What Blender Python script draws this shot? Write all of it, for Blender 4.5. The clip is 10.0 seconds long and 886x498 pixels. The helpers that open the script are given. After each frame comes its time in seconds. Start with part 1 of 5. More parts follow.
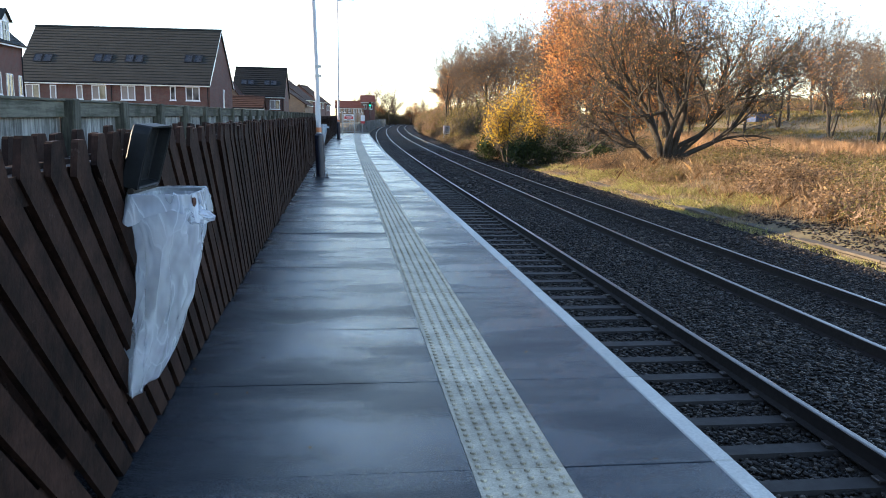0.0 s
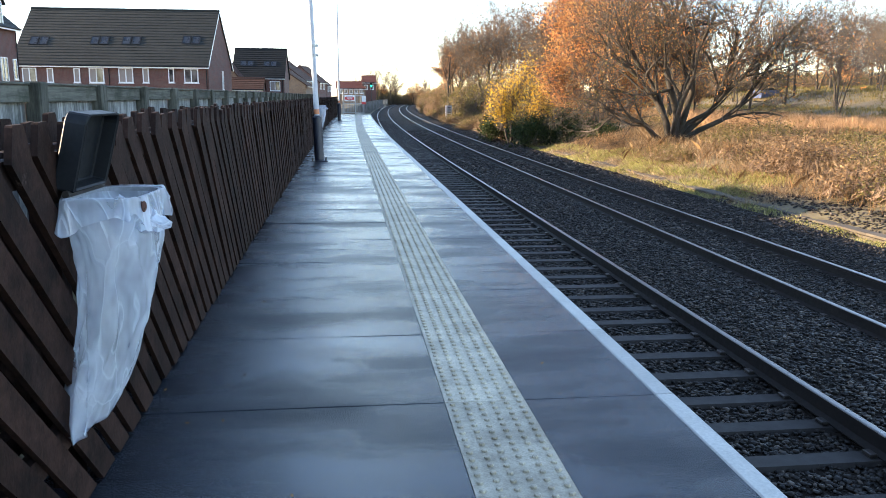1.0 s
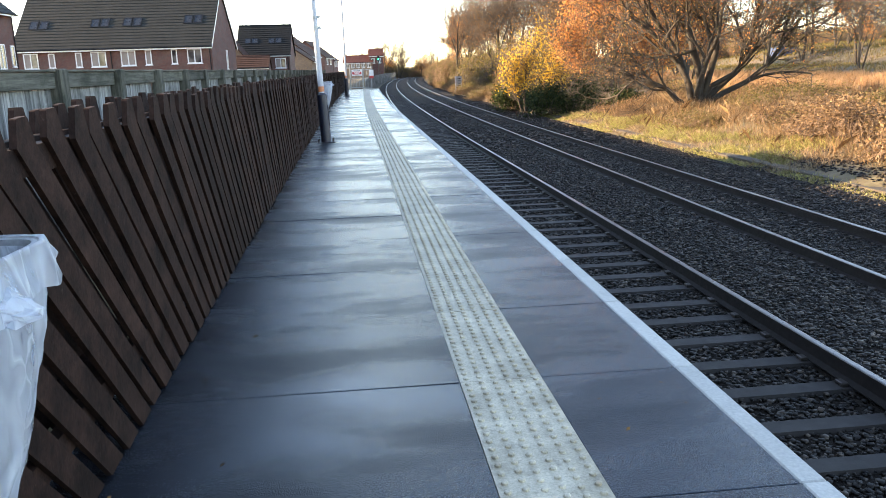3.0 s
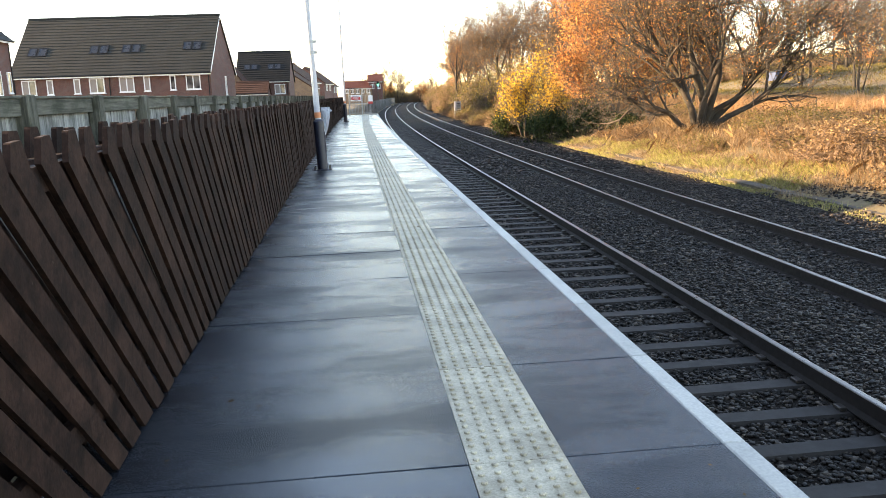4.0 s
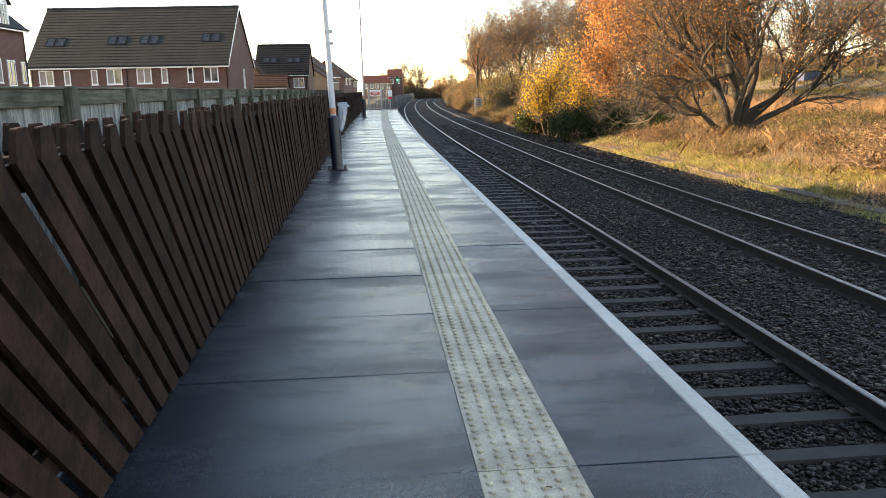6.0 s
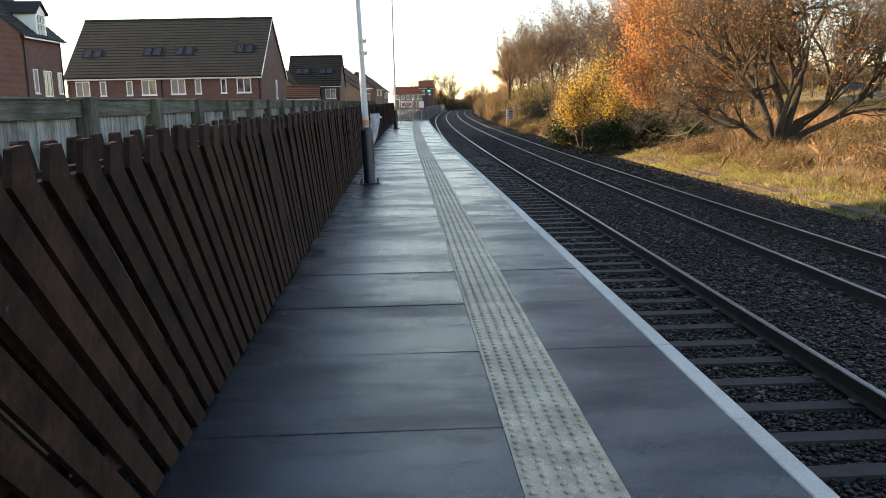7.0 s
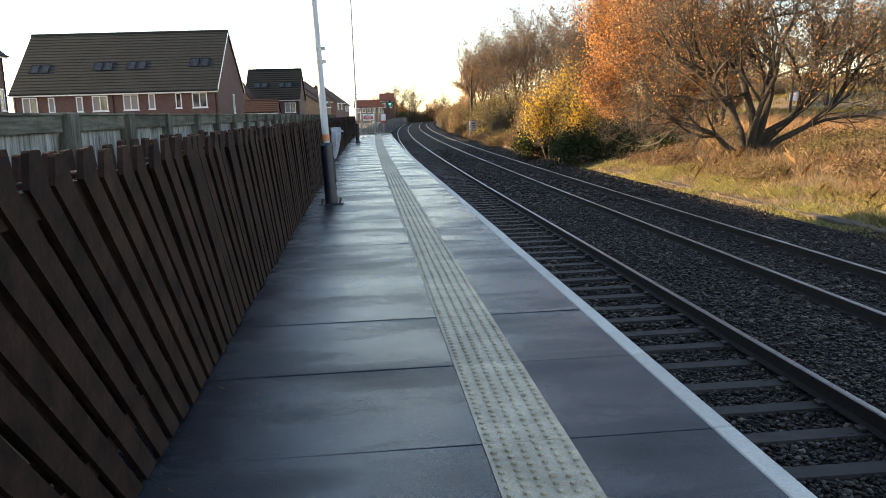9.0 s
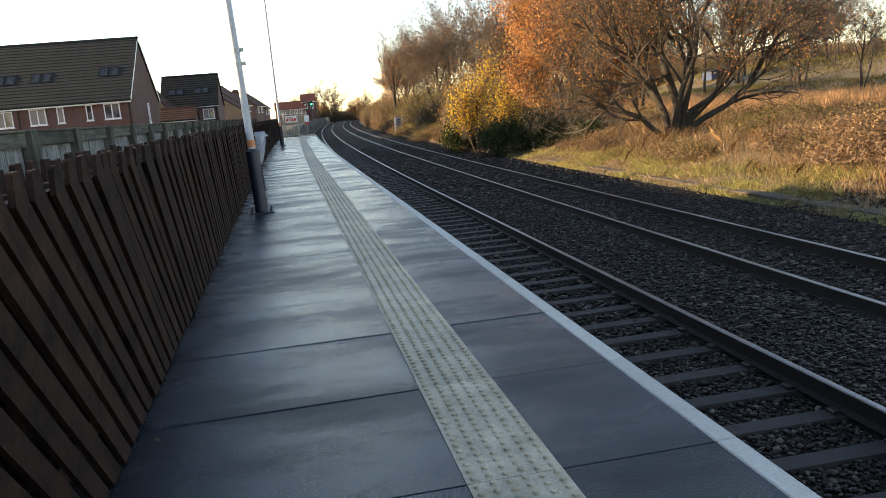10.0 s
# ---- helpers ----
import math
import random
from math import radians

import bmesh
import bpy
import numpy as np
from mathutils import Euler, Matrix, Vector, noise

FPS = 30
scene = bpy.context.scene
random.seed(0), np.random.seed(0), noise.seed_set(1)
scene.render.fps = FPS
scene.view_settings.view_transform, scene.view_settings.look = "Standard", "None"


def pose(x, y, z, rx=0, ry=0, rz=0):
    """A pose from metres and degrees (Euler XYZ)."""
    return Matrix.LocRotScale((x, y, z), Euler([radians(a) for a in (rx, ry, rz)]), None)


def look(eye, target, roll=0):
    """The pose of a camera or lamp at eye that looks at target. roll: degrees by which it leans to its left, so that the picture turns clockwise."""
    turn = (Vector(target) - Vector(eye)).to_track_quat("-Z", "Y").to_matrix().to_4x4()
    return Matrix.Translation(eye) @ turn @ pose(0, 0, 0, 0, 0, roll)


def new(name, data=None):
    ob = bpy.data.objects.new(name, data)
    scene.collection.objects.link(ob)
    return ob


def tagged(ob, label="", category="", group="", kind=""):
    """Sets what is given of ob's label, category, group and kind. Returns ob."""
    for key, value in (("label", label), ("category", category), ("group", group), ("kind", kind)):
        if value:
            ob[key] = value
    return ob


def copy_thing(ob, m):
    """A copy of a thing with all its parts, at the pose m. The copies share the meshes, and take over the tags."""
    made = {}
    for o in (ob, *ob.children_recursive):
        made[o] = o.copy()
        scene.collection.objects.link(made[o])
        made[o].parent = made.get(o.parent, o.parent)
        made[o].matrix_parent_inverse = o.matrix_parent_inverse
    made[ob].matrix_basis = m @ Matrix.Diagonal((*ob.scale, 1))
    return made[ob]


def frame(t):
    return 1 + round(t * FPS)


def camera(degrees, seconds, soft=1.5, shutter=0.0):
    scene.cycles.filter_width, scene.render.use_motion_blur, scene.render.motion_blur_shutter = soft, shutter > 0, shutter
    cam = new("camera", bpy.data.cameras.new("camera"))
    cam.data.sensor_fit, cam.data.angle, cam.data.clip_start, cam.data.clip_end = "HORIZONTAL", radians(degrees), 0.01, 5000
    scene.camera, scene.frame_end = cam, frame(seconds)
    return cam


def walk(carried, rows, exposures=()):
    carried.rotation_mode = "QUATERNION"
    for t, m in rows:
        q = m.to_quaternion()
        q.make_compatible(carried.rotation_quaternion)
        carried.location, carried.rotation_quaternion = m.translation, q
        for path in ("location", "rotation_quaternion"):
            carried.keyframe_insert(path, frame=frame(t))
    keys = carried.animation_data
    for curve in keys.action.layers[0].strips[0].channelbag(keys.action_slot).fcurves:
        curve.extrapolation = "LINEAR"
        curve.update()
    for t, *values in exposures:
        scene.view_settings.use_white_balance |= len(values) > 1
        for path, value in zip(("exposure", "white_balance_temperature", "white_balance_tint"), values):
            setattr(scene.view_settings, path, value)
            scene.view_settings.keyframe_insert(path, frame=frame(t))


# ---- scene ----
cam = camera(59.4, 10.0, 0.9)
PATH = [
    (0, (-0.538, 0.088, 1.469), (-0.283, 2.043, 1.134), 1.2),
    (0.5, (-0.495, 0.431, 1.476), (-0.24, 2.381, 1.111), 0.8),
    (1, (-0.469, 0.668, 1.477), (-0.223, 2.615, 1.092), 0.6),
    (1.5, (-0.484, 1.013, 1.478), (-0.211, 2.95, 1.062), -0.5),
    (2, (-0.474, 1.303, 1.472), (-0.206, 3.232, 1.02), -1.0),
    (2.5, (-0.441, 1.578, 1.479), (-0.225, 3.512, 1.017), -1.3),
    (2.7, (-0.44, 1.701, 1.482), (-0.235, 3.635, 1.015), -1.6),
    (3.8, (-0.409, 2.355, 1.478), (-0.184, 4.303, 1.083), -1.7),
    (4, (-0.395, 2.475, 1.478), (-0.182, 4.424, 1.084), -1.8),
    (4.5, (-0.405, 2.825, 1.47), (-0.211, 4.769, 1.045), -1.8),
    (5, (-0.403, 3.068, 1.477), (-0.188, 5.01, 1.046), -2.1),
    (5.5, (-0.342, 3.404, 1.489), (-0.135, 5.348, 1.069), -1.7),
    (6, (-0.366, 3.671, 1.481), (-0.196, 5.623, 1.078), -1.0),
    (6.2, (-0.402, 3.798, 1.494), (-0.243, 5.754, 1.109), -1.0),
    (7.5, (-0.456, 4.518, 1.48), (-0.386, 6.482, 1.106), -1.0),
    (8, (-0.521, 4.847, 1.488), (-0.421, 6.806, 1.099), -2.1),
    (8.5, (-0.457, 5.195, 1.481), (-0.293, 7.152, 1.104), -2.2),
    (9, (-0.47, 5.452, 1.473), (-0.28, 7.413, 1.127), -1.6),
    (9.5, (-0.566, 5.739, 1.489), (-0.308, 7.689, 1.126), -2.7),
    (10, (-0.541, 5.915, 1.483), (-0.18, 7.848, 1.117), -4.7),
]
walk(cam, [(t, look(eye, target, roll)) for t, eye, target, roll in PATH],
     [(0, 2.05, 6400, 14), (0.5, 2.25, 6450, 14), (1.5, 2.5, 6600, 15), (2.7, 2.6, 7000, 16), (4, 2.75, 8200, 17), (5.2, 2.42, 8300, 17), (6.2, 2.3, 8400, 17), (7.5, 1.8, 7800, 15), (8.5, 2.1, 7900, 15), (9.2, 1.9, 7800, 15), (10, 1.76, 7800, 15)])

# ---- world, sun, exposure ----
SUN_ELEV, SUN_DIR = radians(13.2), Vector((0.985, -0.17, 0)).normalized()
world = bpy.data.worlds.new("world")
scene.world = world
world.use_nodes = True
_wn = world.node_tree.nodes
_sky = _wn.new("ShaderNodeTexSky")
_sky.sky_type, _sky.sun_disc, _sky.sun_elevation = "NISHITA", False, SUN_ELEV
_sky.sun_rotation = math.atan2(-SUN_DIR.x, -SUN_DIR.y)
_sky.air_density, _sky.dust_density, _sky.ozone_density = 0.85, 0.2, 1.2
_wn["Background"].inputs["Strength"].default_value = 0.15
world.node_tree.links.new(_sky.outputs[0], _wn["Background"].inputs["Color"])
sun = new("sun", bpy.data.lights.new("sun", "SUN"))
sun.data.energy, sun.data.angle, sun.data.color = 5.0, radians(0.5), (1.0, 0.80, 0.54)
_to = Vector((SUN_DIR.x, SUN_DIR.y, -math.tan(SUN_ELEV)))
sun.matrix_world = look((-60, 20, 20), Vector((-60, 20, 20)) + _to)


# ---- materials ----
def material(name, build):
    m = bpy.data.materials.new(name)
    m.use_nodes = True
    nt = m.node_tree
    build(nt, nt.nodes["Principled BSDF"])
    return m


def node(nt, kind, **values):
    n = nt.nodes.new(kind)
    for key, v in values.items():
        n.inputs[key.replace("_", " ")].default_value = v
    return n


def coords(nt, sx=1.0, sy=1.0, sz=1.0, local=False):
    tc = nt.nodes.new("ShaderNodeTexCoord")
    mp = nt.nodes.new("ShaderNodeMapping")
    mp.inputs["Scale"].default_value = (sx, sy, sz)
    if local:
        nt.links.new(tc.outputs["Object"], mp.inputs["Vector"])
    else:
        geo = nt.nodes.new("ShaderNodeNewGeometry")
        nt.links.new(geo.outputs["Position"], mp.inputs["Vector"])
    return mp.outputs[0]


def noise_of(nt, vec, scale, detail=4.0, rough=0.6):
    n = node(nt, "ShaderNodeTexNoise", Scale=scale, Detail=detail, Roughness=rough)
    nt.links.new(vec, n.inputs["Vector"])
    return n.outputs[0]


def ramp(nt, fac, stops):
    r = nt.nodes.new("ShaderNodeValToRGB")
    while len(r.color_ramp.elements) < len(stops):
        r.color_ramp.elements.new(0.5)
    for e, (p, c) in zip(r.color_ramp.elements, stops):
        e.position = p
        e.color = (*c, 1) if len(c) == 3 else c
    nt.links.new(fac, r.inputs[0])
    return r.outputs[0]


def grey(v):
    return (v, v, v)


def mixc(nt, fac, a, b, mode="MIX"):
    m = nt.nodes.new("ShaderNodeMix")
    m.data_type, m.blend_type = "RGBA", mode
    for sock, v in ((m.inputs[0], fac), (m.inputs[6], a), (m.inputs[7], b)):
        if isinstance(v, (int, float)):
            sock.default_value = v
        elif isinstance(v, tuple):
            sock.default_value = (*v, 1)
        else:
            nt.links.new(v, sock)
    return m.outputs[2]


def bump(nt, bsdf, fac, strength, dist):
    b = node(nt, "ShaderNodeBump", Strength=strength, Distance=dist)
    nt.links.new(fac, b.inputs["Height"])
    nt.links.new(b.outputs[0], bsdf.inputs["Normal"])


def rnd(nt, island=False):
    if island:
        return nt.nodes.new("ShaderNodeNewGeometry").outputs["Random Per Island"]
    return nt.nodes.new("ShaderNodeObjectInfo").outputs["Random"]


def plain(name, dark, light, scale=6.0, rough=0.7, metal=0.0, bumps=0.2, bscale=60.0, bdist=0.003, stretch=(1, 1, 1), vary=0.0, local=False, gloss=0.5):
    """Two tones blended by coarse and fine noise, with fine relief."""
    def build(nt, b):
        v = coords(nt, *stretch, local=local)
        col = mixc(nt, noise_of(nt, v, scale), dark, light)
        fine = noise_of(nt, v, bscale, 3.0)
        col = mixc(nt, 0.35, col, ramp(nt, fine, [(0.3, grey(0.25)), (0.7, grey(1.0))]), "MULTIPLY")
        if vary:
            col = mixc(nt, 1.0, col, ramp(nt, rnd(nt), [(0.0, grey(1 - vary)), (1.0, grey(1 + vary * 0.4))]), "MULTIPLY")
        nt.links.new(col, b.inputs["Base Color"])
        b.inputs["Metallic"].default_value = metal
        b.inputs["Specular IOR Level"].default_value = gloss
        nt.links.new(ramp(nt, noise_of(nt, v, scale * 2.3), [(0.2, grey(max(0.05, rough - 0.12))), (0.8, grey(min(1, rough + 0.1)))]), b.inputs["Roughness"])
        if bumps:
            bump(nt, b, fine, bumps, bdist)
    return material(name, build)


def wet_slab(nt, b):
    """Wet dark concrete: fine grain, a film of water that is thinner in broad cross bands."""
    v = coords(nt)
    fine = noise_of(nt, v, 150.0, 2.0, 0.7)
    grit = node(nt, "ShaderNodeTexVoronoi", Scale=170.0)
    nt.links.new(v, grit.inputs["Vector"])
    mid = noise_of(nt, v, 2.6, 4.0)
    film = noise_of(nt, coords(nt, 0.6, 1.4, 1.0), 1.15, 4.0, 0.55)
    col = mixc(nt, mid, (0.009, 0.0112, 0.016), (0.024, 0.0285, 0.037))
    col = mixc(nt, 0.7, col, ramp(nt, fine, [(0.35, grey(0.25)), (0.55, grey(1.0)), (0.72, grey(2.2))]), "MULTIPLY")
    col = mixc(nt, 0.5, col, ramp(nt, grit.outputs["Color"], [(0.25, grey(0.5)), (0.88, grey(1.9))]), "MULTIPLY")
    col = mixc(nt, 1.0, col, ramp(nt, rnd(nt), [(0, grey(0.82)), (1, grey(1.15))]), "MULTIPLY")
    nt.links.new(col, b.inputs["Base Color"])
    wet = ramp(nt, film, [(0.28, grey(0.10)), (0.48, grey(0.21)), (0.70, grey(0.40))])
    nt.links.new(mixc(nt, 0.25, wet, ramp(nt, fine, [(0.3, grey(0.15)), (0.7, grey(0.6))])), b.inputs["Roughness"])
    nt.links.new(ramp(nt, film, [(0.30, grey(0.80)), (0.47, grey(0.55)), (0.66, grey(0.36))]), b.inputs["Specular IOR Level"])
    # blue put into the sheen's colour, in place of a bluer sky reflection
    b.inputs["Specular Tint"].default_value = (0.78, 0.90, 1.0, 1)
    k = nt.nodes.new("ShaderNodeBump")
    k.inputs["Distance"].default_value = 0.0036
    nt.links.new(ramp(nt, film, [(0.28, grey(0.45)), (0.72, grey(1.0))]), k.inputs["Strength"])
    nt.links.new(mixc(nt, 0.6, fine, grit.outputs["Distance"]), k.inputs["Height"])
    nt.links.new(k.outputs[0], b.inputs["Normal"])
    dry = nt.nodes.new("ShaderNodeBsdfDiffuse")
    nt.links.new(mixc(nt, 1.0, col, (1.6, 1.55, 1.5), "MULTIPLY"), dry.inputs["Color"])
    nt.links.new(k.outputs[0], dry.inputs["Normal"])
    mx = nt.nodes.new("ShaderNodeMixShader")
    nt.links.new(ramp(nt, film, [(0.38, grey(0.0)), (0.52, grey(0.08)), (0.66, grey(0.24))]), mx.inputs[0])
    nt.links.new(b.outputs[0], mx.inputs[1])
    nt.links.new(dry.outputs[0], mx.inputs[2])
    nt.links.new(mx.outputs[0], nt.nodes["Material Output"].inputs[0])


def tactile(nt, b):
    v = coords(nt)
    fine = noise_of(nt, v, 90.0, 3.0)
    big = noise_of(nt, v, 3.2, 6.0, 0.7)
    col = mixc(nt, ramp(nt, big, [(0.38, grey(0)), (0.65, grey(1))]), (0.34, 0.285, 0.195), (0.63, 0.55, 0.405))
    grime = noise_of(nt, v, 14.0, 5.0, 0.7)
    col = mixc(nt, ramp(nt, grime, [(0.54, grey(0.0)), (0.72, grey(0.55))]), col, (0.12, 0.095, 0.065))
    col = mixc(nt, 0.5, col, ramp(nt, fine, [(0.25, grey(0.35)), (0.6, grey(1.0))]), "MULTIPLY")
    col = mixc(nt, 1.0, col, ramp(nt, rnd(nt), [(0, grey(0.85)), (1, grey(1.1))]), "MULTIPLY")
    nt.links.new(col, b.inputs["Base Color"])
    nt.links.new(ramp(nt, big, [(0.3, grey(0.36)), (0.7, grey(0.62))]), b.inputs["Roughness"])
    b.inputs["Specular IOR Level"].default_value = 0.35
    bump(nt, b, fine, 0.3, 0.003)


def brick(dark, light):
    def build(nt, b):
        v = coords(nt, local=True)
        bt = node(nt, "ShaderNodeTexBrick", Scale=1.0, Mortar_Size=0.008, Brick_Width=0.225, Row_Height=0.075)
        bt.inputs["Color1"].default_value, bt.inputs["Color2"].default_value = (*dark, 1), (*light, 1)
        bt.inputs["Mortar"].default_value = (0.11, 0.095, 0.085, 1)
        tc = nt.nodes.new("ShaderNodeCombineXYZ")
        sp = nt.nodes.new("ShaderNodeSeparateXYZ")
        ad = nt.nodes.new("ShaderNodeMath")
        nt.links.new(v, sp.inputs[0])
        nt.links.new(sp.outputs[0], ad.inputs[0])
        nt.links.new(sp.outputs[1], ad.inputs[1])
        nt.links.new(ad.outputs[0], tc.inputs[0])
        nt.links.new(sp.outputs[2], tc.inputs[1])
        nt.links.new(tc.outputs[0], bt.inputs["Vector"])
        col = mixc(nt, 0.6, bt.outputs[0], ramp(nt, noise_of(nt, v, 0.9), [(0.3, grey(0.65)), (0.7, grey(1.1))]), "MULTIPLY")
        nt.links.new(col, b.inputs["Base Color"])
        b.inputs["Roughness"].default_value = 0.85
    return build


def foliage(name, stops, through_light=0.45, rough=0.6):
    """Leaf material: each leaf its own tone; light shines through."""
    def build(nt, b):
        col = ramp(nt, rnd(nt, True), stops)
        col = mixc(nt, 0.5, col, ramp(nt, noise_of(nt, coords(nt), 0.7), [(0.3, grey(0.55)), (0.7, grey(1.15))]), "MULTIPLY")
        nt.links.new(col, b.inputs["Base Color"])
        b.inputs["Roughness"].default_value = rough
        b.inputs["Specular IOR Level"].default_value = 0.18
        tr = nt.nodes.new("ShaderNodeBsdfTranslucent")
        nt.links.new(col, tr.inputs[0])
        mx = nt.nodes.new("ShaderNodeMixShader")
        mx.inputs[0].default_value = through_light
        nt.links.new(b.outputs[0], mx.inputs[1])
        nt.links.new(tr.outputs[0], mx.inputs[2])
        nt.links.new(mx.outputs[0], nt.nodes["Material Output"].inputs[0])
    return material(name, build)


def film_plastic(nt, b):
    """Thin clear film: creased gloss, milky where it is folded, see-through elsewhere."""
    v = coords(nt, 1.0, 1.0, 0.35, local=True)
    b.inputs["Base Color"].default_value = (0.80, 0.84, 0.90, 1)
    b.inputs["Roughness"].default_value = 0.10
    b.inputs["Specular IOR Level"].default_value = 1.0
    vo = node(nt, "ShaderNodeTexVoronoi", Scale=6.5)
    vo.feature = "DISTANCE_TO_EDGE"
    warp = node(nt, "ShaderNodeTexNoise", Scale=7.0, Detail=2.0)
    nt.links.new(v, warp.inputs["Vector"])
    nt.links.new(mixc(nt, 0.35, v, warp.outputs["Color"], "ADD"), vo.inputs["Vector"])
    crease = ramp(nt, vo.outputs["Distance"], [(0.0, grey(1.0)), (0.05, grey(0.40)), (0.45, grey(0.0))])
    bump(nt, b, crease, 0.4, 0.035)
    tr = nt.nodes.new("ShaderNodeBsdfTranslucent")
    tr.inputs[0].default_value = (0.85, 0.89, 0.95, 1)
    tp = nt.nodes.new("ShaderNodeBsdfTransparent")
    tp.inputs[0].default_value = (0.94, 0.96, 0.98, 1)
    m1, m2 = nt.nodes.new("ShaderNodeMixShader"), nt.nodes.new("ShaderNodeMixShader")
    m1.inputs[0].default_value = 0.35
    nt.links.new(b.outputs[0], m1.inputs[1])
    nt.links.new(tr.outputs[0], m1.inputs[2])
    clear = mixc(nt, crease, ramp(nt, noise_of(nt, coords(nt, 1.2, 1.2, 0.6, local=True), 5.0, 3.0), [(0.36, grey(0.50)), (0.64, grey(0.85))]), (0.45, 0.45, 0.45))
    nt.links.new(clear, m2.inputs[0])
    nt.links.new(m1.outputs[0], m2.inputs[1])
    nt.links.new(tp.outputs[0], m2.inputs[2])
    nt.links.new(m2.outputs[0], nt.nodes["Material Output"].inputs[0])


def ground_soil(nt, b):
    v = coords(nt)
    big = noise_of(nt, v, 0.22, 5.0)
    mid = noise_of(nt, v, 2.5, 5.0)
    col = mixc(nt, ramp(nt, big, [(0.42, grey(0)), (0.6, grey(1))]), (0.12, 0.095, 0.045), (0.15, 0.10, 0.055))
    col = mixc(nt, 0.6, col, ramp(nt, mid, [(0.3, grey(0.45)), (0.7, grey(1.15))]), "MULTIPLY")
    nt.links.new(col, b.inputs["Base Color"])
    b.inputs["Roughness"].default_value = 0.95
    bump(nt, b, mid, 0.6, 0.06)


def glow(nt, b):
    b.inputs["Base Color"].default_value = (0.0, 0.5, 0.25, 1)
    b.inputs["Emission Color"].default_value = (0.0, 0.9, 0.32, 1)
    b.inputs["Emission Strength"].default_value = 1.6


def pane(nt, b):
    v = coords(nt, local=True)
    col = ramp(nt, noise_of(nt, v, 0.8, 2.0), [(0.4, (0.02, 0.022, 0.026)), (0.6, (0.16, 0.15, 0.14))])
    nt.links.new(col, b.inputs["Base Color"])
    b.inputs["Roughness"].default_value = 0.06


M_SLAB = material("wet_slab", wet_slab)
M_TACTILE = material("tactile_paving", tactile)
M_COPING = plain("coping_white_paint", (0.42, 0.405, 0.36), (0.61, 0.585, 0.52), 5.0, 0.6, bscale=70, vary=0.12)
M_CONC = plain("concrete", (0.20, 0.20, 0.19), (0.34, 0.33, 0.31), 3.0, 0.85, vary=0.2)
M_SLEEPER = plain("sleeper_concrete", (0.013, 0.0105, 0.0095), (0.040, 0.033, 0.029), 4.0, 0.7, vary=0.3, gloss=0.3)
M_BALLAST = plain("ballast_bed", (0.006, 0.0045, 0.0035), (0.020, 0.015, 0.011), 14.0, 0.9, gloss=0.15, bscale=22, bumps=0.9, bdist=0.03)
M_RAILTOP = plain("worn_rail_steel", (0.14, 0.128, 0.125), (0.25, 0.232, 0.225), 9.0, 0.34, 1.0, 0.0)
M_RAIL = plain("rusty_rail", (0.004, 0.0027, 0.0023), (0.014, 0.0088, 0.0068), 8.0, 0.75, gloss=0.25)


def creosote(nt, b):
    """Old brown stain on rough sawn boards: grain, damp blotches and pale worn scuffs."""
    v = coords(nt, 1.0, 1.0, 1.0)
    grain = noise_of(nt, coords(nt, 1.0, 0.45, 0.45), 70.0, 4.0, 0.7)
    blot = noise_of(nt, v, 5.5, 5.0, 0.7)
    col = mixc(nt, ramp(nt, blot, [(0.33, grey(0)), (0.66, grey(1))]), (0.008, 0.0038, 0.0027), (0.040, 0.0198, 0.0140))
    col = mixc(nt, 0.6, col, ramp(nt, grain, [(0.3, grey(0.35)), (0.7, grey(1.3))]), "MULTIPLY")
    worn = noise_of(nt, coords(nt, 1.0, 0.6, 0.6), 17.0, 5.0, 0.75)
    col = mixc(nt, ramp(nt, worn, [(0.66, grey(0.0)), (0.76, grey(0.7))]), col, (0.125, 0.092, 0.078))
    col = mixc(nt, 1.0, col, ramp(nt, rnd(nt), [(0, grey(0.7)), (1, grey(1.2))]), "MULTIPLY")
    nt.links.new(col, b.inputs["Base Color"])
    b.inputs["Roughness"].default_value = 0.8
    b.inputs["Specular IOR Level"].default_value = 0.12
    bump(nt, b, grain, 0.6, 0.004)


M_CREO = material("creosoted_timber", creosote)
M_RUST = plain("rust", (0.055, 0.018, 0.010), (0.13, 0.05, 0.028), 40.0, 0.8, bumps=0.3)


def old_timber(dark, light, grain, stain):
    """Weathered timber: long grain, rain streaks and dark stains; each piece its own tone."""
    def build(nt, b):
        v = coords(nt, *grain)
        streak = noise_of(nt, v, 26.0, 5.0, 0.7)
        blot = noise_of(nt, coords(nt), 3.1, 5.0, 0.65)
        col = mixc(nt, ramp(nt, streak, [(0.34, grey(0)), (0.62, grey(1))]), dark, light)
        col = mixc(nt, ramp(nt, blot, [(0.30, grey(0.9)), (0.52, grey(0.0))]), col, stain)
        col = mixc(nt, 1.0, col, ramp(nt, rnd(nt), [(0, grey(0.72)), (1, grey(1.12))]), "MULTIPLY")
        nt.links.new(col, b.inputs["Base Color"])
        b.inputs["Roughness"].default_value = 0.88
        b.inputs["Specular IOR Level"].default_value = 0.2
        bump(nt, b, streak, 0.5, 0.004)
    return build


